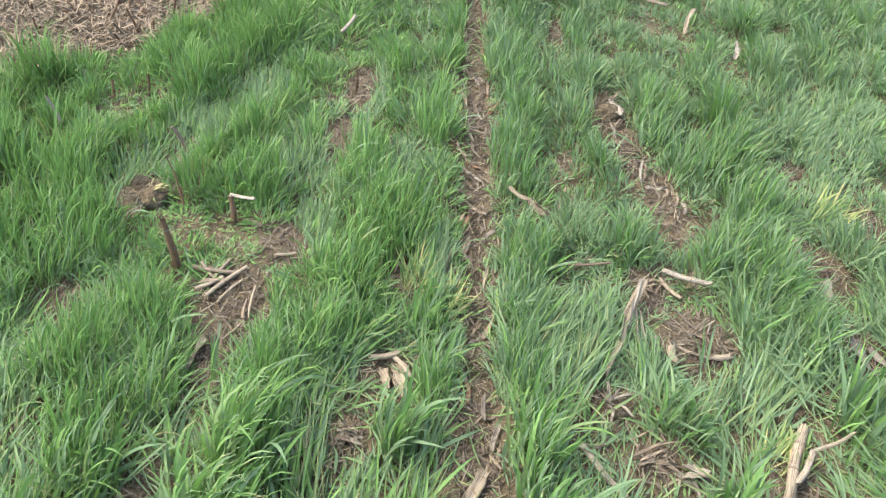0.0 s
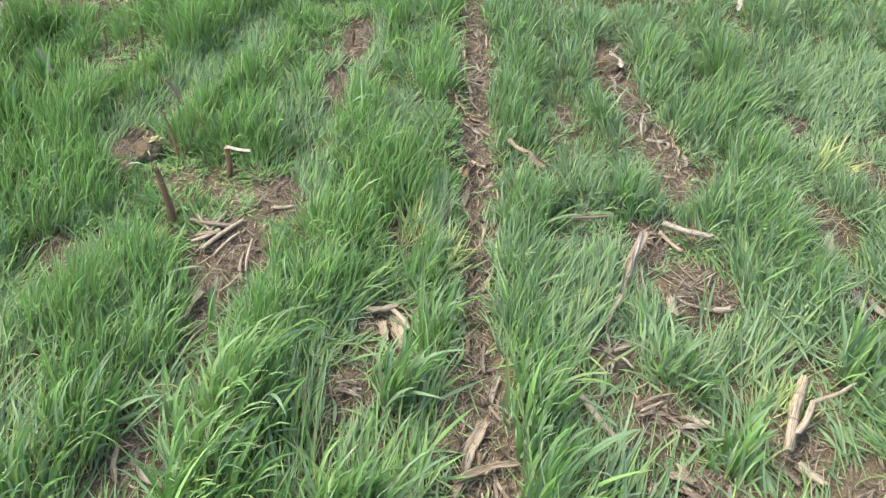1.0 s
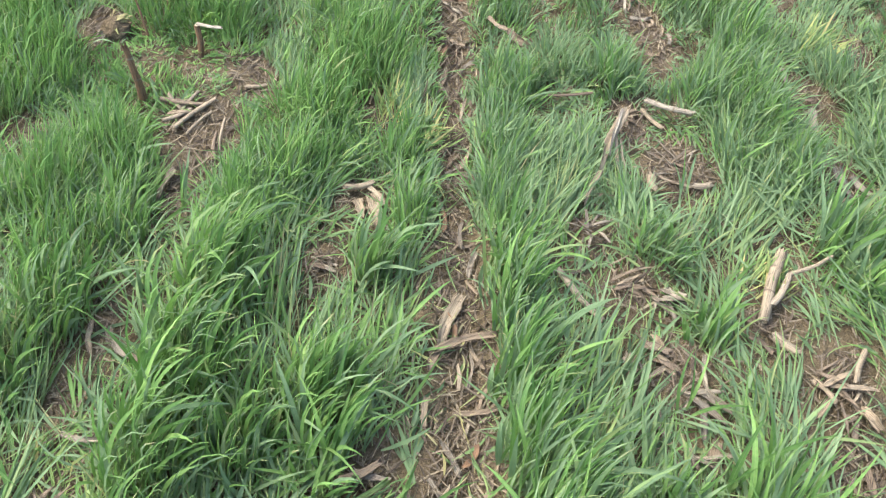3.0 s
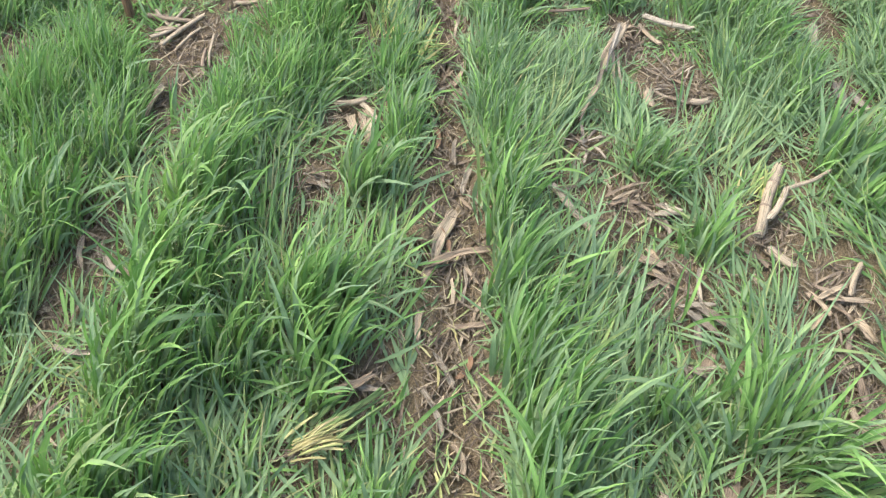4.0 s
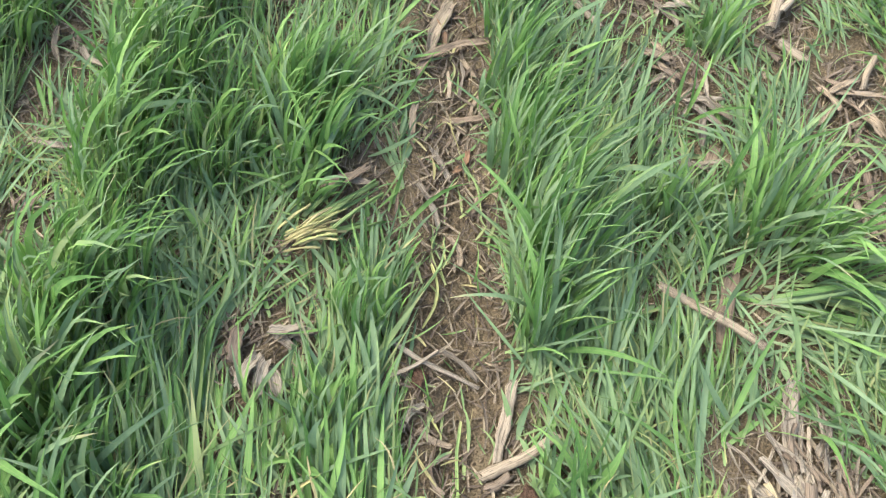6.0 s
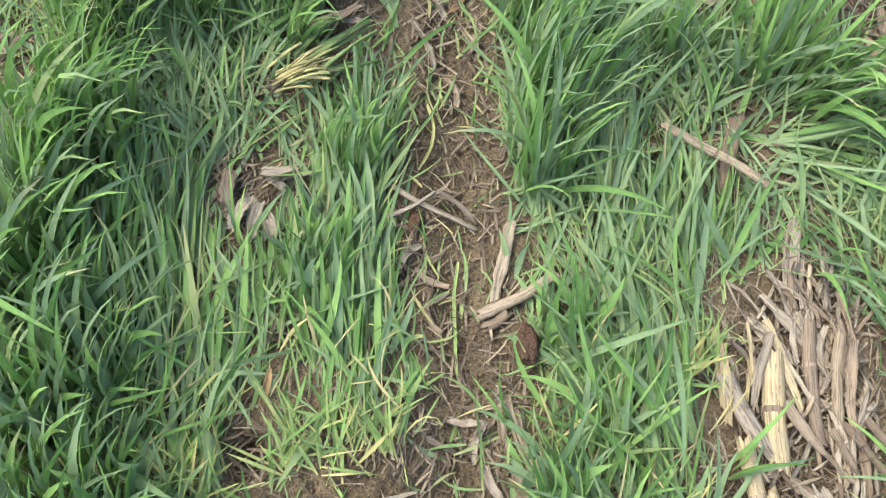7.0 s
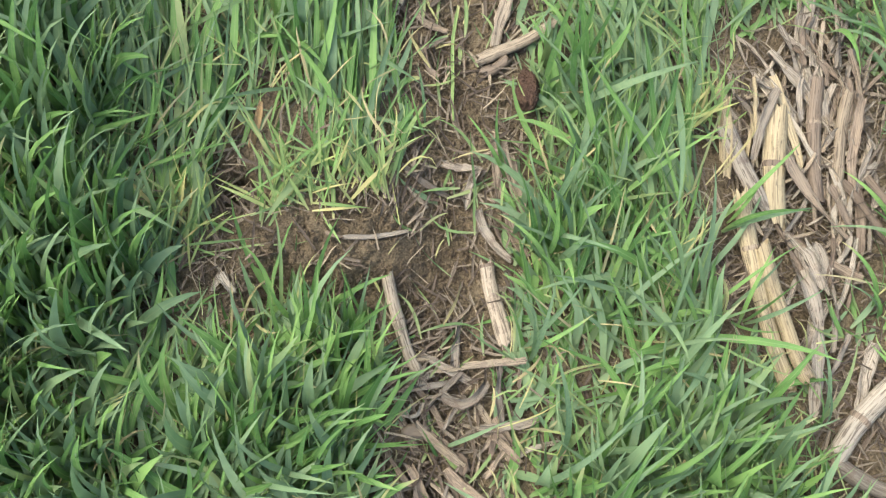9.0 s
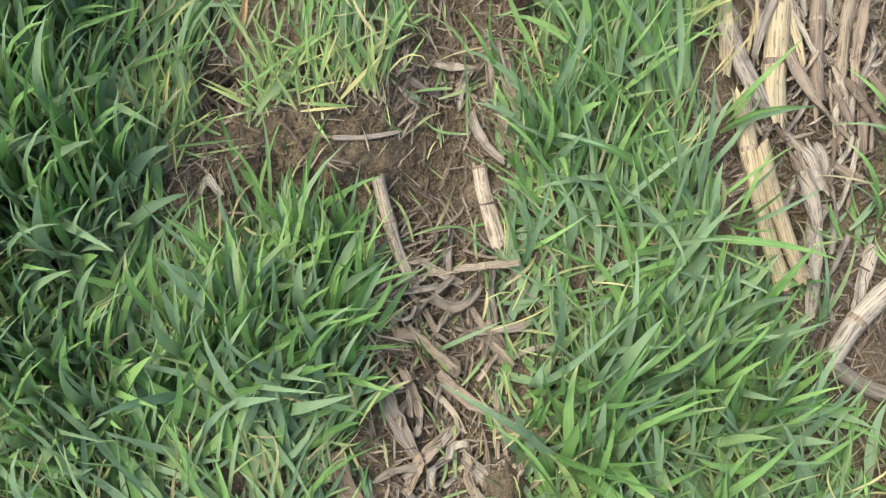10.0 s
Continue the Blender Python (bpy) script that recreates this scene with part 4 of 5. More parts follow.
TUFTS_FURROW_LEFT = [
    (-0.25, -0.42, 0.12, 0.08, 0.17, 70), (-0.14, -0.285, 0.09, 0.05, 0.13, 95), (-0.24, 0.64, 0.07, 0.07, 0.23, 30), (-0.26, 0.76, 0.08, 0.07, 0.24, 20), (-0.19, 1.08, 0.06, 0.06, 0.20, 30),
    (-0.10, 1.20, 0.04, 0.09, 0.20, 80), (-0.15, 0.40, 0.06, 0.08, 0.14, 85), (-0.32, 1.57, 0.08, 0.11, 0.23, 20), (-0.35, 1.36, 0.06, 0.08, 0.23, 30),
    (-0.26, 1.76, 0.07, 0.10, 0.22, 20), (-0.12, 1.42, 0.05, 0.08, 0.19, 60), (-0.32, 2.03, 0.08, 0.12, 0.22, 30), (-0.18, 1.78, 0.07, 0.12, 0.20, 50),
    (-0.10, 2.25, 0.06, 0.16, 0.20, 60), (-0.22, 0.20, 0.05, 0.10, 0.13, 95)]
TUFTS_LEFT = [
    (-0.66, -0.02, 0.08, 0.11, 0.20, 85), (-0.66, -0.24, 0.08, 0.11, 0.20, 80), (-0.62, -0.42, 0.08, 0.08, 0.17, 75),     (-0.52, -0.19, 0.10, 0.14, 0.20, 60), (-0.50, -0.47, 0.08, 0.08, 0.16, 70), (-0.54, 0.04, 0.07, 0.10, 0.21, 75), (-0.63, 0.19, 0.07, 0.10, 0.26, 50),
    (-0.60, 0.40, 0.10, 0.11, 0.29, 10), (-0.57, 0.63, 0.08, 0.11, 0.29, 10), (-0.53, 0.83, 0.08, 0.11, 0.27, 5),
    (-0.49, 1.03, 0.07, 0.11, 0.26, 10), (-0.40, 0.66, 0.06, 0.08, 0.19, 70)]
TUFTS_LEFT_FAR = [
    (-0.80, 0.97, 0.08, 0.08, 0.21, 40), (-0.87, 0.83, 0.07, 0.09, 0.19, 60),     (-0.47, 1.22, 0.06, 0.10, 0.24, 15), (-0.84, 1.12, 0.09, 0.09, 0.22, 40), (-0.71, 1.20, 0.06, 0.08, 0.22, 40), (-0.77, 1.40, 0.08, 0.10, 0.25, 50),
    (-0.91, 1.30, 0.09, 0.11, 0.25, 40), (-0.61, 1.93, 0.09, 0.09, 0.22, 30), (-1.02, 1.72, 0.12, 0.12, 0.24, 30), (-1.18, 2.01, 0.13, 0.14, 0.24, 30)]
# where the stand lies flat: x, y, half sizes, the way the leaves point
LODGED = [
    (-0.15, 0.16, 0.10, 0.24, 85), (0.27, 0.24, 0.15, 0.20, 80), (0.60, 0.36, 0.14, 0.12, -35), (0.30, 0.0, 0.10, 0.14, 110), (-0.37, 0.0, 0.07, 0.10, 80), (-0.40, 0.16, 0.15, 0.17, 93),
    (-0.78, 0.80, 0.08, 0.12, 95), (0.27, 1.30, 0.13, 0.22, 70), (0.30, 0.78, 0.10, 0.20, 60), (-0.30, 0.95, 0.10, 0.16, 80), (-0.10, 1.62, 0.05, 0.16, 80),
    (0.66, 0.68, 0.10, 0.10, 50), (-0.42, 1.80, 0.06, 0.16, 70), (0.58, 1.18, 0.12, 0.12, 60), (0.95, 1.9, 0.16, 0.2, 60), (-0.75, 0.5, 0.1, 0.1, 60)]
LODGED_FAR = [
    (-0.92, 2.00, 0.07, 0.10, 70), (-0.81, 2.20, 0.07, 0.13, 70), (-0.66, 2.43, 0.07, 0.15, 70), (-0.53, 2.02, 0.05, 0.12, 80), (-0.43, 2.00, 0.05, 0.12, 75),
    (-0.37, 2.20, 0.05, 0.13, 75), (-0.32, 2.40, 0.05, 0.13, 75), (-1.03, 1.67, 0.08, 0.10, 60), (-0.19, 2.00, 0.04, 0.12, 80), (1.12, 2.20, 0.14, 0.14, 50)]
ALL_TUFTS = TUFTS_FURROW_RIGHT + TUFTS_RIGHT + TUFTS_FURROW_LEFT + TUFTS_LEFT + TUFTS_LEFT_FAR


def leaf_template(k):
    """One big rye leaf, lying along +x from its foot, a metre long before scaling."""
    r = np.random.default_rng(50 + k)
    one = np.ones(1)
    v, f, uv = blades(0 * one, 0 * one, 0 * one, 0 * one, radians(84 - 5 * (k % 3)) * one, (1.0 + 0.28 * k) * one, one, 0.042 * one,
                      r.uniform(-1.1, 1.1, 1), 9, 3, curl=r.uniform(-0.5, 0.5, 1), floor=False)
    return v, f, uv


LEAF_MESHES = [link_mesh("leaf", *leaf_template(k), (GREEN, GREEN, WAXY)[k % 3]) for k in range(6)]


def pressed(x, y):
    """0..1: how far residue lying at or just behind a place keeps the rye down."""
    # rye this side of a bare place stays short
    out = 0.75 * np.maximum(bare_spots(x, y + 0.05), bare_spots(x, y + 0.10)) * step(0.35, 0.8, y)
    for px, py in PRESSED:
        near = (np.abs(x - px) < 0.09) & (np.abs(y - py + 0.05) < 0.16)
        if near.any():
            d = np.sqrt(((x[near] - px) / 0.045) ** 2 + ((y[near] - py + 0.045) / 0.085) ** 2)
            out[near] = np.maximum(out[near], 1 - step(0.6, 1.4, d))
    return out


def clear(r, x, y, az, reach):
    """Leaves that neither grow in nor hang over the bare places, but for a few."""
    grown = bare(x, y) < r.uniform(0.05, 0.4, len(x))
    over = bare_spots(x + reach * np.cos(az), y + reach * np.sin(az)) > 0.4
    return grown & (~over | (r.uniform(0, 1, len(x)) < 0.15 + 0.2 * step(0.8, 1.2, y)))


def tuft(x, y, rx, ry, tall, way, near):
    r = np.random.default_rng(int(1000 * (x + 5)) * 7 + int(1000 * (y + 5)))
    root = new("rye_tuft")
    root.location = (x, y, ground_z(x, y))
    n = int(((3700 if y < 0.3 else 4700) if near else 6500) * math.pi * rx * ry) + 30
    a, d = r.uniform(0, 2 * math.pi, n), np.sqrt(r.uniform(0, 1, n))
    px, py = x + rx * d * np.cos(a), y + ry * d * np.sin(a)
    lean = radians(way)
    fan = r.normal(0, 0.75 if near else 1.0, n)
    az = np.arctan2(np.sin(lean + fan) * 1.1 + d * np.sin(a) * 0.4, np.cos(lean + fan) * 1.1 + d * np.cos(a) * 0.4)
    rise = np.radians(r.normal((72 if y < 0.3 and x > -0.45 else 86) - 10 * d, 12 if y < 0.3 else 7, n))
    bend = np.abs(r.normal(0.85 if y < 0.3 else 1.2 if near else 1.0, 0.5, n)) + 0.1
    length = tall * r.uniform(0.6, 1.3, n) * (1 - 0.2 * d)
    width = (0.0045 + 0.0085 * r.uniform(0, 1, n) ** 1.7) * ((1.5 if y < -0.1 else 1.35 if y < 0.3 else 0.95) if near else 0.52)
    low = pressed(px, py)
    length = length * (1 - 0.6 * low)
    keep = clear(r, px, py, az, 0.4 * length) & (r.uniform(0, 1, n) > 0.5 * low)
    px, py, az, rise, bend, length, width = (q[keep] for q in (px, py, az, rise, bend, length, width))
    n = len(px)
    # the wind turns the tips over towards +x
    wind = (0.35 if not near or y < 0.3 else 0.75 if x < 0 else 0.4) * np.arctan2(np.sin(-0.1 - az), np.cos(-0.1 - az)) + r.normal(0, 0.35, n)
    share = 0.6 if (x > 0.05 and y > 1.1) else 0.6 if y < 0.4 else 0.5 if x > 0 else 0.35 if near else 0.15
    waxy = r.uniform(0, 1, n) < share
    twist = r.normal(0, 0.9, n)
    for sel, mat in ((~waxy, GREEN), (waxy, WAXY)):
        v, f, uv = blades(px[sel], py[sel], height(px[sel], py[sel]) - 0.004, az[sel], rise[sel], bend[sel], length[sel], width[sel], twist[sel],
                          7 if near else 5, 3 if near else 2, curl=wind[sel], nod=1.9 if y < 0.3 else 2.7)
        tagged(part("foliage", link_mesh("foliage", v - np.array(root.location), f, uv, mat), root, "blue-green waxy blades" if mat is WAXY else ""), kind="stuff")
    for k in range(9 if near else 4):
        t, q = r.uniform(0, 6.28), math.sqrt(r.uniform(0, 0.6))
        lx, ly = x + rx * q * math.cos(t), y + ry * q * math.sin(t)
        if bare(np.array([lx]), np.array([ly]))[0] > 0.3:
            continue
        ob = part("leaf", LEAF_MESHES[k % 6], root)
        size = tall * float(r.uniform(0.9, 1.25))
        ob.matrix_basis = Matrix.Translation((lx - x, ly - y, ground_z(lx, ly) - 0.003 - root.location.z)) @ pose(0, 0, 0, float(r.normal(0, 7)), float(r.normal(0, 7)), way + float(r.normal(0, 45))) @ Matrix.Scale(size, 4)
    kindly = "tall" if tall > 0.22 else ("short" if tall < 0.17 else "medium-height")
    tagged(root, kindly + " tuft of green rye leaves bent by wind", "grass", "rye tufts in the field")


for x, y, rx, ry, tall, way in ALL_TUFTS:
    tuft(x, y, rx, ry, tall if y < 0.55 else (0.9 * tall if y < 1.12 else 0.72 * tall), way, y < 1.12)


def stand(x, y):
    """How the sown rye stands at a place: uprightness 0..1, length, the way it leans, how far it lies combed flat."""
    n1, n2 = lattice(x * 4.5, y * 4.5, 21), lattice(x * 11, y * 11, 22)
    left = 1 - step(-0.75, -0.35, x)
    far = step(1.0, 1.9, y)
    # drill rows: straight on the right, slanting away on the left
    slant = x < -0.4
    across = np.where(slant, (x + 0.45) * 0.87 - (y - 2.0) * 0.49, x)
    row = 0.5 + 0.5 * np.cos(2 * np.pi * across / np.where(slant, 0.25, 0.2) + 1.2)
    up = np.clip(0.08 + far * (0.55 * row - 0.05) + (0.5 + 0.25 * far) * (n1 - 0.45) + 0.3 * (n2 - 0.5) + 0.3 * left * far, 0.03, 1)
    tall = 0.13 + 0.045 * n1 + (0.05 * row + 0.09 * lattice(x * 8, y * 6, 24) - 0.1 + 0.02 * left) * far
    way = np.radians(55 + 25 * (1 - step(0.8, 1.3, y)) + 70 * (lattice(x * 2.3, y * 2.3, 23) - 0.5) + 25 * (1 - up))
    flat = np.zeros_like(x)
    for cx, cy, rx, ry, w in LODGED + [(a, b, 1.4 * c, 1.2 * d, e) for a, b, c, d, e in LODGED_FAR]:
        m = 1 - step(0.7, 1.2, np.sqrt(((x - cx) / rx) ** 2 + ((y - cy) / ry) ** 2))
        up = up * (1 - 0.95 * m)
        way = way * (1 - m) + radians(w) * m
        flat = np.maximum(flat, m)
    return up, tall * (1 + 0.3 * flat * (1 - 1.2 * far)), way, flat


def clump(x, y, cell=0.115):
    """The nearest rye plant on a jittered grid: the way to it, the distance, and its vigour 0..1."""
    ci, cj = np.floor(x / cell), np.floor(y / cell)
    best, bx, by, vigour = np.full(len(x), 9.0), np.zeros(len(x)), np.zeros(len(x)), np.zeros(len(x))
    for a in (-1, 0, 1):
        for b in (-1, 0, 1):
            i, j = ci + a, cj + b
            h1, h2, h3 = (np.modf(np.abs(np.sin(i * p + j * q + 0.7) * 43758.5453))[0] for p, q in ((127.1, 311.7), (269.5, 183.3), (74.7, 246.1)))
            dx, dy = x - (i + 0.1 + 0.8 * h1) * cell, y - (j + 0.1 + 0.8 * h2) * cell
            d = np.hypot(dx, dy)
            m = d < best
            best, bx, by, vigour = np.where(m, d, best), np.where(m, dx, bx), np.where(m, dy, by), np.where(m, h3, vigour)
    return bx, by, best, vigour


def sow(name, count, xr, yr, seg, wide, hole, thick, label, seed, fringe=False):
    """Sows rye over a rectangle, less a hole, and links it as one upright and one lodged mass."""
    r = np.random.default_rng(seed)
    x, y = r.uniform(*xr, count), r.uniform(*yr, count)
    if hole:
        out = (x < hole[0]) | (x > hole[1]) | (y < hole[2]) | (y > hole[3])
        x, y = x[out], y[out]
    b = bare(x, y)
    keep = (b < r.uniform(0.05, 0.5, len(x))) & (lattice(x * 16, y * 16, 31) > r.uniform(-0.3, 0.5, len(x)))
    if not fringe:
        keep |= r.uniform(0, 1, len(x)) < 0.012 * (stubble(x, y) < 0)
    x, y = x[keep], y[keep]
    up, tall, way, flat = stand(x, y)
    n = len(x)
    far = step(1.0, 1.8, y)
    # past the near rows the rye stands in domed plants that fan outwards
    dx, dy, d, vigour = clump(x, y)
    dome, free = np.clip(1 - (d / 0.08) ** 2, 0, 1), far * (1 - flat)
    tall = tall * (1 - 0.3 * far * flat) * (1 + free * ((0.55 + 0.75 * vigour) * (0.45 + 0.8 * dome) - 1))
    thin = r.uniform(0, 1, n) < free * 0.45 * (1 - dome)
    az = way + r.normal(0, 0.65, n) * (1 - 0.62 * flat) * (1 + 1.3 * far) + np.where(r.uniform(0, 1, n) < 0.12, r.uniform(-3, 3, n), 0)
    out = 1.3 * free * np.minimum(d / 0.05, 1)
    az = np.arctan2(np.sin(az) + out * dy / (d + 1e-4), np.cos(az) + out * dx / (d + 1e-4))
    rise = np.radians(np.clip(r.normal(16 + 64 * up + 26 * far * (1 - 0.7 * up), 13 - 4 * flat + 3 * far, n), 3, 92))
    bend = np.abs(r.normal(0.35 + 0.6 * up + 0.25 * far * (1 - flat), 0.4, n))
    length = tall * r.uniform(0.55, 1.3, n) * (1 - 0.15 * step(0.5, 1.2, y) - 0.2 * step(1.3, 1.8, y) - 0.1 * step(1.3, 1.8, y) * (x > 0.2))
    width = (0.0042 + 0.0072 * r.uniform(0, 1, n) ** 1.4) * thick * (1 - 0.28 * step(0.3, 0.9, y) * (y < 1.2) + 0.25 * (1 - step(-0.4, 0.1, y)))
    twist = r.normal(0, 0.8, n)
    waxy = r.uniform(0, 1, n) < np.clip((0.8 - 0.85 * up) * (1 - 0.55 * far * (x < -0.3)) + (0.14 + 0.3 * far) * (x > 0.04) + 0.4 * flat * far, 0.08, 0.92) * (0.75 + 0.25 * step(-0.1, 0.5, y))
    low = pressed(x, y)
    length = length * (1 - 0.6 * low)
    rise = rise * (1 - 0.5 * low)
    good = (clear(r, x, y, az, length * (0.75 - 0.4 * up)) & (r.uniform(0, 1, n) > 0.35 * low)) | (r.uniform(0, 1, n) < 0.04)
    good &= ~thin
    stem = r.uniform(0, 1, n) < (0.26 if wide == 3 else 0.09)
    width, bend = np.where(stem, 0.0026 + 0.12 * width, width), np.where(stem, 0.5 * bend, bend)
    waxy_sel, green_sel, stem_sel = waxy & good & ~stem, ~waxy & good & ~stem, good & stem
    for mat, sel, kind_name in ((GREEN, green_sel, name), (WAXY, waxy_sel, "lodged_" + name), (STEM, stem_sel, "rye_stems")):
        v, f, uv = blades(x[sel], y[sel], height(x[sel], y[sel]) - 0.003 + r.uniform(0, 0.012, sel.sum()), az[sel], rise[sel], bend[sel], length[sel], width[sel],
                          twist[sel], seg, wide, curl=r.normal(0, 0.65, sel.sum()) * (1 - 0.6 * flat[sel]) * (1 + 0.9 * far[sel]), nod=1.6 if wide == 3 else 2.2)
        tagged(new(kind_name, link_mesh(kind_name, v, f, uv, mat)), {"rye_leaf": label, "rye_stem": "thin yellow-green rye stems among the leaves"}.get(mat.name, "blue-green waxy rye leaves lying flat over the soil"), "grass", kind="stuff")


sow("rye_grass", 31000, (-1.15, 1.15), (-0.95, 1.2), 6, 3, None, 1.0, "green rye cover crop sown in drill rows", 3)
sow("rye_grass", 205000, (-2.0, 1.9), (1.2, 3.35), 4, 2, None, 0.56, "green rye cover crop in tall drill rows", 4)
sow("rye_grass", 30000, (-2.0, 1.9), (-0.95, 1.2), 3, 2, (-1.15, 1.15, -1.5, 1.3), 1.1, "green rye cover crop beside the furrow", 6)
sow("rye_grass", 42000, (-3.7, 3.7), (-2.2, 4.9), 3, 2, (-2.0, 1.9, -0.95, 3.35), 2.4, "green rye cover crop at the edge of the stand", 5, True)


def yellow_patch(x, y, rx, ry, n, way, size, rise, label, lift=0.006):
    r = np.random.default_rng(int(1000 * (x + 3)))
    a, d = r.uniform(0, 6.28, n), np.sqrt(r.uniform(0, 1, n))
    px, py = x + rx * d * np.cos(a), y + ry * d * np.sin(a)
    v, f, uv = blades(px, py, height(px, py) + lift, np.radians(way) + r.normal(0, 0.7, n), np.radians(r.normal(rise, 18, n)), np.abs(r.normal(0.25, 0.2, n)),
                      size * r.uniform(0.6, 1.2, n), r.uniform(0.003, 0.006, n), r.normal(0, 0.7, n), 6, 3)
    root = new("dying_rye_tuft")
    root.location = (x, y, ground_z(x, y))
    tagged(part("foliage", link_mesh("foliage", v - np.array(root.location), f, uv, YELLOW), root), kind="stuff")
    for k in range(7):
        ob = part("leaf", YELLOW_LEAVES[k % 3], root)
        lx, ly = rx * float(r.uniform(-0.8, 0.8)), ry * float(r.uniform(-0.8, 0.8))
        ob.matrix_basis = Matrix.Translation((lx, ly, ground_z(x + lx, y + ly) - root.location.z)) @ pose(0, 0, 0, float(r.normal(0, 20)), 90 - rise - float(r.uniform(0, 30)), way + float(r.normal(0, 40))) @ Matrix.Scale(size * float(r.uniform(0.8, 1.2)), 4)
    tagged(root, label, "grass", "dying rye tufts")


YELLOW_LEAVES = [link_mesh("leaf", *leaf_template(k), YELLOW) for k in range(3)]
yellow_patch(-0.19, -0.075, 0.10, 0.045, 85, 80, 0.085, 34, "yellowing rye on the edge of the cut bank")
yellow_patch(0.33, 0.02, 0.05, 0.03, 24, 80, 0.10, 40, "yellowing rye at the edge of the residue pile")
yellow_patch(0.62, 1.03, 0.05, 0.05, 40, 60, 0.08, 35, "yellowing rye round a maize stalk")
yellow_patch(-0.05, 1.47, 0.03, 0.07, 35, 60, 0.08, 40, "yellowing rye beside the furrow")
yellow_patch(-0.16, 1.56, 0.03, 0.05, 40, 70, 0.10, 50, "yellowing rye tuft among green leaves")
yellow_patch(0.95, 1.80, 0.06, 0.05, 50, 40, 0.09, 35, "yellowing rye pressed flat on soil")
yellow_patch(-0.38, -0.13, 0.05, 0.06, 40, 60, 0.10, 40, "yellowing rye stems under green leaves")
yellow_patch(-0.72, 0.60, 0.05, 0.05, 20, 60, 0.07, 35, "straw-yellow rye stubs on bare soil")


def dead_leaves(count, xr, yr, seed, material):
    """Withered straw-yellow leaves caught low in the rye."""
    r = np.random.default_rng(seed)
    x, y = r.uniform(*xr, count), r.uniform(*yr, count)
    ok = bare(x, y) < 0.3
    x, y = x[ok], y[ok]
    n = len(x)
    v, f, uv = blades(x, y, height(x, y) + r.uniform(0.005, 0.05, n), np.radians(80) + r.normal(0, 1.0, n), np.radians(r.normal(22, 16, n)), np.abs(r.normal(0.6, 0.4, n)),
                      r.uniform(0.03, 0.1, n), r.uniform(0.002, 0.0042, n), r.normal(0, 0.9, n), 5, 2, curl=r.normal(0, 0.9, n))
    tagged(new("withered_rye_leaves", link_mesh("withered_rye_leaves", v, f, uv, material)), "thin green rye stalks low in the crop" if material is STEM else "withered straw-yellow rye leaves low in the crop", "grass", kind="stuff")


dead_leaves(450, (-0.75, 0.75), (-0.9, 0.15), 71, RYE_STRAW)
dead_leaves(450, (-0.75, 0.75), (-0.9, 0.15), 72, YELLOW)
dead_leaves(800, (-0.75, 0.75), (-0.9, 0.5), 73, STEM)


def furrow_bits(count, spread_x, yr, seed, material, size, width, label):
    """Cut rye leaves that lie on the furrow and along its edges."""
    r = np.random.default_rng(seed)
    y = r.uniform(*yr, count)
    x = furrow(y) + r.normal(0, spread_x, count)
    v, f, uv = blades(x, y, height(x, y) + r.uniform(0.006, 0.018, count), r.normal(1.5, 0.8, count), r.normal(0.06, 0.12, count), r.normal(0.1, 0.25, count),
                      r.uniform(*size, count), r.uniform(*width, count), r.normal(0, 0.8, count), 6, 3, curl=r.normal(0, 0.9, count))
    tagged(new("fallen_rye_leaves", link_mesh("fallen_rye_leaves", v, f, uv, material)), label, "grass", kind="stuff")


furrow_bits(150, 0.05, (-0.65, 1.3), 91, STEM, (0.03, 0.11), (0.003, 0.006), "cut green rye leaves fallen on the furrow")
furrow_bits(90, 0.065, (-0.65, 1.3), 92, RYE_STRAW, (0.025, 0.08), (0.002, 0.005), "curled yellow rye leaves along the furrow")
furrow_bits(110, 0.035, (1.3, 3.0), 93, LITTER, (0.03, 0.08), (0.003, 0.006), "dull straw pieces on the furrow")


def green_straw(p0, p1, width, sag, label):
    line = bend_line(p0, p1, 12, sag)
    ob = new("loose_rye_stem", strip_mesh([p - line[0] for p in line], width, 0.4, 0.002, YELLOW, "loose_rye_stem", 0.0, 0.6))
    ob.location = line[0]
    tagged(ob, label, "grass stem", "loose rye stems")


green_straw((-0.005, 0.20, 0.02), (-0.012, 0.03, 0.016), 0.0055, 0.004, "loose yellow-green rye stem in the furrow")
green_straw((-0.085, 0.0, 0.016), (-0.03, 0.03, 0.016), 0.005, 0.002, "loose yellow rye stem in the furrow")
green_straw((-0.045, 0.46, 0.016), (-0.06, 0.35, 0.014), 0.0055, -0.016, "long curved yellow rye stem in the furrow")
green_straw((0.005, 0.55, 0.016), (0.10, 0.62, 0.05), 0.005, 0.004, "yellow rye stem hanging over the furrow")
green_straw((-0.12, 0.49, 0.03), (-0.10, 0.42, 0.02), 0.004, 0.012, "white curled rye stem")


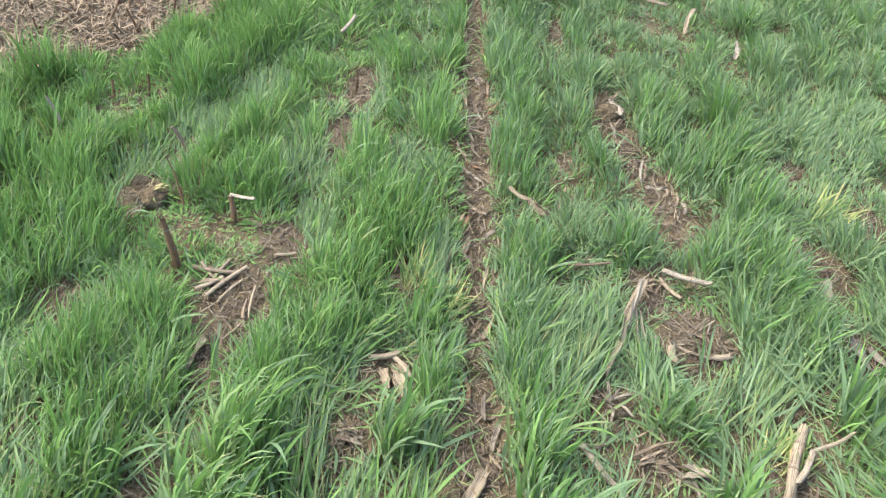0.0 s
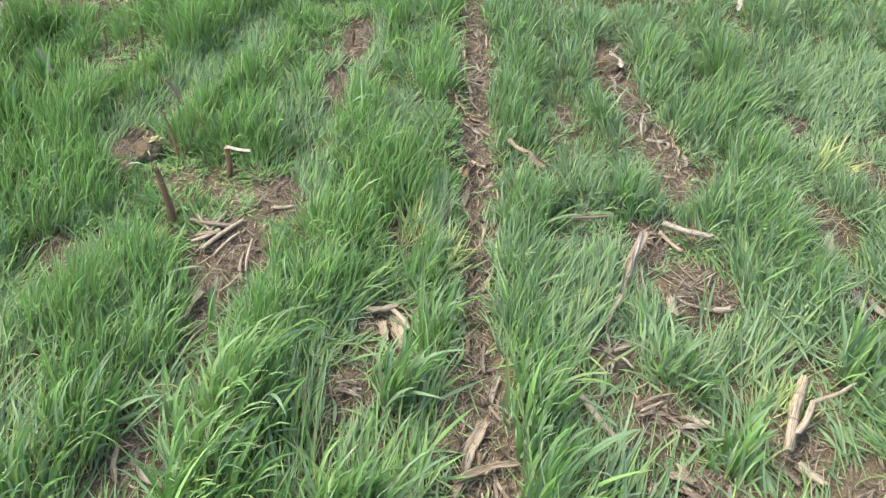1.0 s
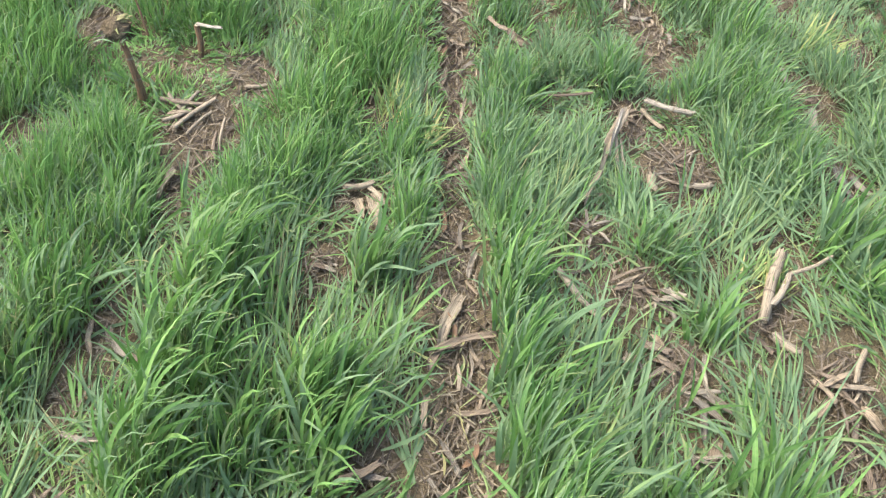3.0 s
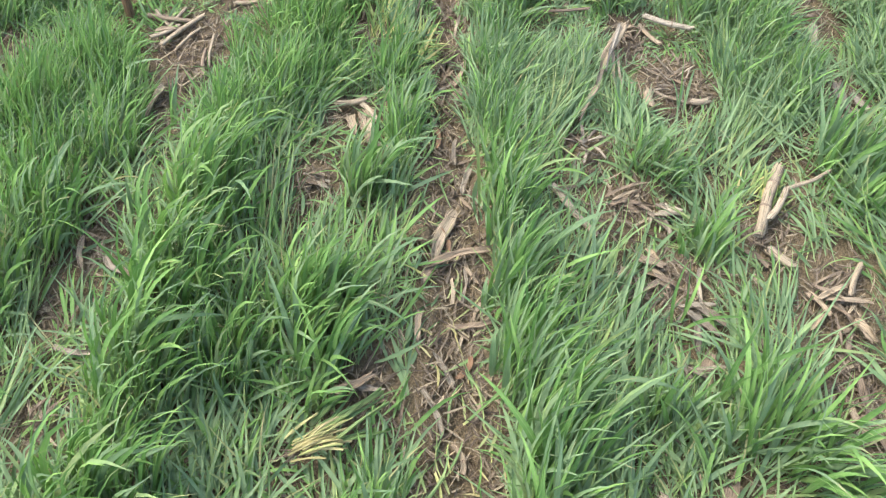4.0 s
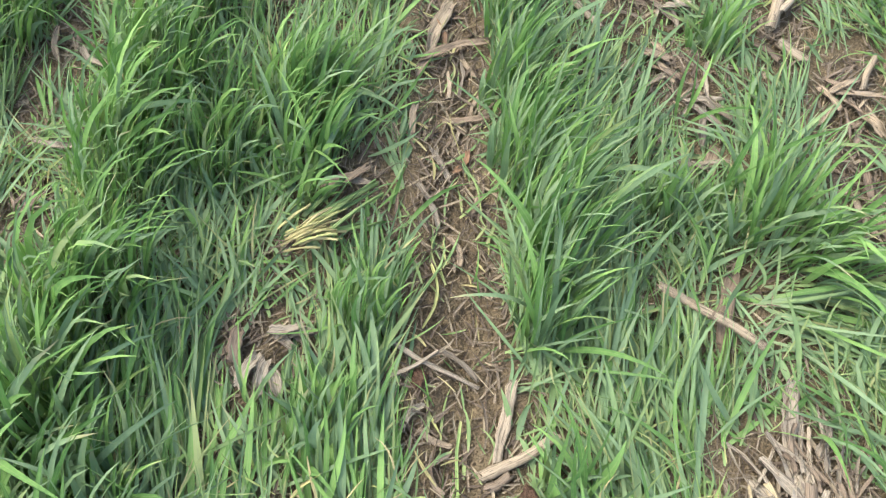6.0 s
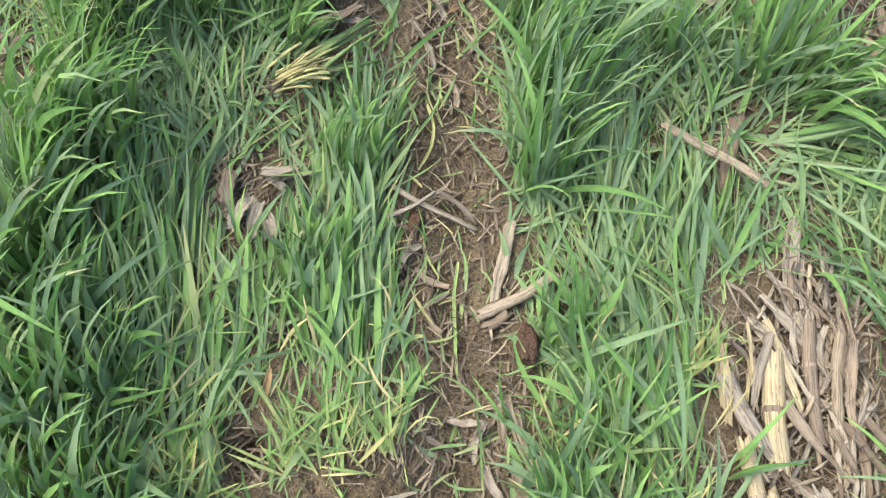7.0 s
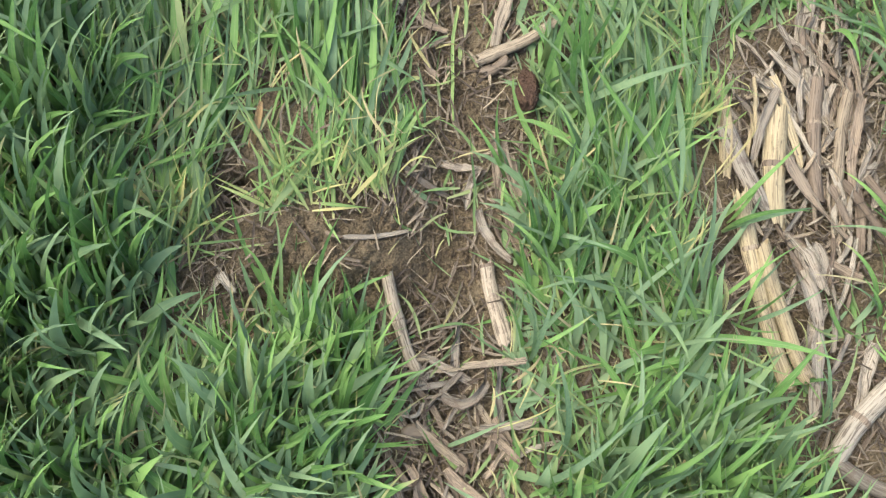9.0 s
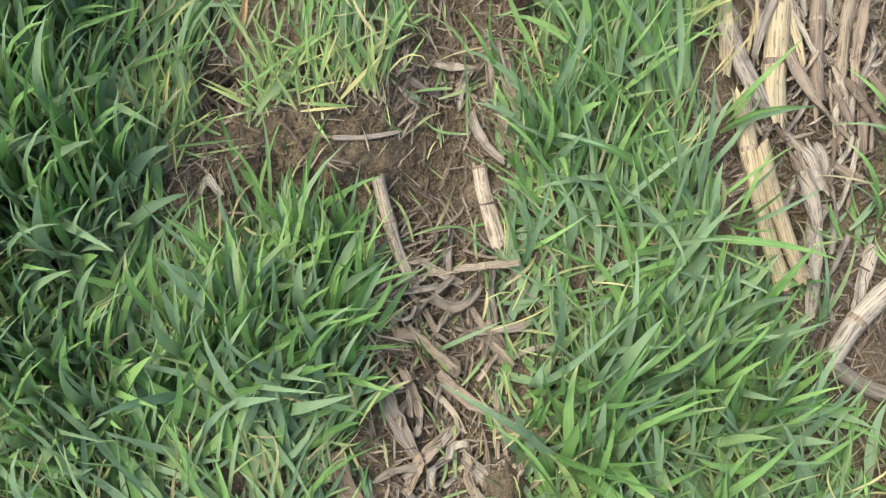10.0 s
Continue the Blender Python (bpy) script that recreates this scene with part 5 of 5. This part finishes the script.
def sprig(x, y, tall, way, count, rise=0.0):
    """A few single rye leaves that hang over bare soil or residue."""
    r = np.random.default_rng(int(1000 * (x + 7)) + int(1000 * (y + 7)) * 3)
    root = new("rye_sprig")
    root.location = (x, y, ground_z(x, y) - 0.003)
    for k in range(count):
        ob = part("leaf", LEAF_MESHES[int(r.integers(0, 6))], root)
        ob.matrix_basis = Matrix.Translation((float(r.normal(0, 0.008)), float(r.normal(0, 0.008)), 0)) @ pose(0, 0, 0, float(r.normal(0, 8)), rise + float(r.normal(0, 8)), way + float(r.normal(0, 28))) @ Matrix.Scale(tall * float(r.uniform(0.75, 1.2)), 4)
    tagged(root, "few single green rye leaves over bare soil", "grass", "rye sprigs")


SPRIGS_RESIDUE = [
    (0.61, 0.06, 0.17, 185, 4), (0.60, -0.14, 0.16, 170, 5), (0.56, -0.24, 0.15, 120, 5), (0.36, -0.12, 0.15, 20, 4),
    (0.37, -0.26, 0.16, 35, 5), (0.47, -0.40, 0.15, 80, 5), (0.54, 0.17, 0.15, -80, 4), (-0.215, -0.25, 0.17, 80, 5),
    (-0.15, -0.27, 0.15, 75, 4), (-0.11, -0.33, 0.16, 85, 5)]
SPRIGS_FURROW = [
    (-0.02, -0.43, 0.12, 85, 2), (-0.045, 0.02, 0.10, 95, 2), (-0.05, 0.24, 0.11, 90, 2), (0.03, 0.42, 0.10, 100, 2),
    (0.07, -0.05, 0.13, 100, 3), (0.085, -0.30, 0.15, 80, 5), (-0.33, 0.23, 0.14, 85, 4), (0.41, 0.74, 0.14, 60, 4),
    (0.50, 1.28, 0.13, 70, 4), (-0.60, 1.25, 0.15, 60, 5)]
for x, y, tall, way, count in SPRIGS_RESIDUE + SPRIGS_FURROW:
    sprig(x, y, tall, way, count)


# ---- litter and crumbs ----
def clean(x, y):
    """Fresh bare soil with little on it: the cut bank, and the furrow just past it."""
    bank = 1 - step(0.7, 1.2, np.sqrt(((x + 0.17) / 0.14) ** 2 + ((y + 0.17) / 0.07) ** 2))
    strip = (1 - step(0.7, 1.2, np.sqrt(((x + 0.01) / 0.07) ** 2 + ((y - 0.12) / 0.46) ** 2))) * 0.72
    scrape = 0.6 * (1 - step(0.7, 1.2, np.sqrt((x / 0.09) ** 2 + ((y + 0.2) / 0.12) ** 2)))
    return np.maximum(np.maximum(bank, strip), scrape)


def scatter(r, count, xr, yr, floor_chance, tidy=0.9):
    x, y = r.uniform(*xr, count), r.uniform(*yr, count)
    amount = np.maximum(bare(x, y) * (0.55 + 0.9 * lattice(x * 14, y * 14, 41)), floor_chance)
    keep = r.uniform(0, 1, count) < amount * (1 - tidy * clean(x, y))
    return x[keep], y[keep]


def strew(name, count, size, width, seed, label, floor_chance, material=None, seg=3):
    r = np.random.default_rng(seed)
    x, y = scatter(r, count, (-1.95, 1.6), (-0.9, 3.3), floor_chance)
    n = len(x)
    v, f, uv = blades(x, y, height(x, y) + r.uniform(0.003, 0.012, n), r.normal(1.4, 1.1, n), r.normal(0.05, 0.16, n), r.normal(0.1, 0.3, n),
                      r.uniform(*size, n), r.uniform(*width, n), r.normal(0, 0.7, n), seg, 3, curl=r.normal(0, 0.7, n), fold=0.5, base=0.8)
    tagged(new(name, link_mesh(name, v, f, uv, material or LITTER)), label, "plant litter", kind="stuff")


strew("straw_litter", 125000, (0.015, 0.06), (0.0015, 0.004), 61, "fine brown straw shreds strewn over the soil", 0.2, seg=2)
strew("leaf_litter", 45000, (0.015, 0.06), (0.002, 0.006), 62, "broken tan and grey maize leaf bits", 0.2)
strew("root_hairs", 9000, (0.02, 0.05), (0.0006, 0.0014), 63, "fine pale rootlets in loose soil", 0.0, BROWN)


def crumbs(count, seed, xr, yr):
    r = np.random.default_rng(seed)
    x, y = scatter(r, count, xr, yr, 0.0, 0.0)
    n = len(x)
    gem = np.array([(1, 0, 0), (0, 1, 0), (-1, 0, 0), (0, -1, 0), (0, 0, 1), (0, 0, -1)])
    tri = np.array([(0, 1, 4), (1, 2, 4), (2, 3, 4), (3, 0, 4), (1, 0, 5), (2, 1, 5), (3, 2, 5), (0, 3, 5)])
    turn = r.uniform(0, 1.57, n)[:, None]
    gem = np.stack([gem[None, :, 0] * np.cos(turn) - gem[None, :, 1] * np.sin(turn), gem[None, :, 0] * np.sin(turn) + gem[None, :, 1] * np.cos(turn), gem[None, :, 2] + 0 * turn], 2)
    size = 0.0012 + 0.005 * r.uniform(0, 1, n) ** 4
    v = gem * size[:, None, None] * r.uniform(0.6, 1.35, (n, 6, 1)) * r.uniform(0.7, 1.2, (n, 1, 3))
    v += np.stack([x, y, height(x, y) + size * 0.15], 1)[:, None]
    f = (np.arange(n)[:, None, None] * 6 + tri[None]).reshape(-1, 3)
    tagged(new("soil_crumbs", link_mesh("soil_crumbs", v.reshape(-1, 3), f, None, CLOD, False)), "loose brown soil crumbs of many sizes", "soil", kind="stuff")


crumbs(40000, 71, (-1.0, 1.1), (-0.9, 2.6))
crumbs(22000, 72, (-0.34, 0.12), (-0.66, 0.62))


# ---- maize stubble past the edge of the rye ----
def stubble_field():
    r = np.random.default_rng(81)
    n = 28000
    x, y = r.uniform(-2.8, -0.8, n), r.uniform(1.6, 4.0, n)
    keep = stubble(x, y) > 0.0
    x, y = x[keep], y[keep]
    n = len(x)
    v, f, uv = blades(x, y, height(x, y) + r.uniform(0.002, 0.03, n), r.uniform(-3.1, 3.1, n), r.normal(0.2, 0.3, n), r.normal(0.1, 0.3, n), r.uniform(0.02, 0.075, n),
                      r.uniform(0.002, 0.007, n), r.normal(0, 0.8, n), 2, 3, fold=0.5, base=0.8)
    tagged(new("stubble_litter", link_mesh("stubble_litter", v, f, uv, STUBBLE)), "tan maize trash covering the neighbouring stubble", "plant litter", kind="stuff")
    for i in range(130):
        sx, sy = float(r.uniform(-1.9, -1.0)), float(r.uniform(2.3, 3.3))
        if stubble(sx, sy) < 0.06:
            continue
        corn_stalk((sx, sy, 0.0), (sx + float(r.normal(0, 0.02)), sy + float(r.normal(0, 0.02)), float(r.uniform(0.04, 0.09))), 0.0045, (BROWN, DARK, DARK)[i % 3], (),
                   label="short standing maize stubble stump")


stubble_field()
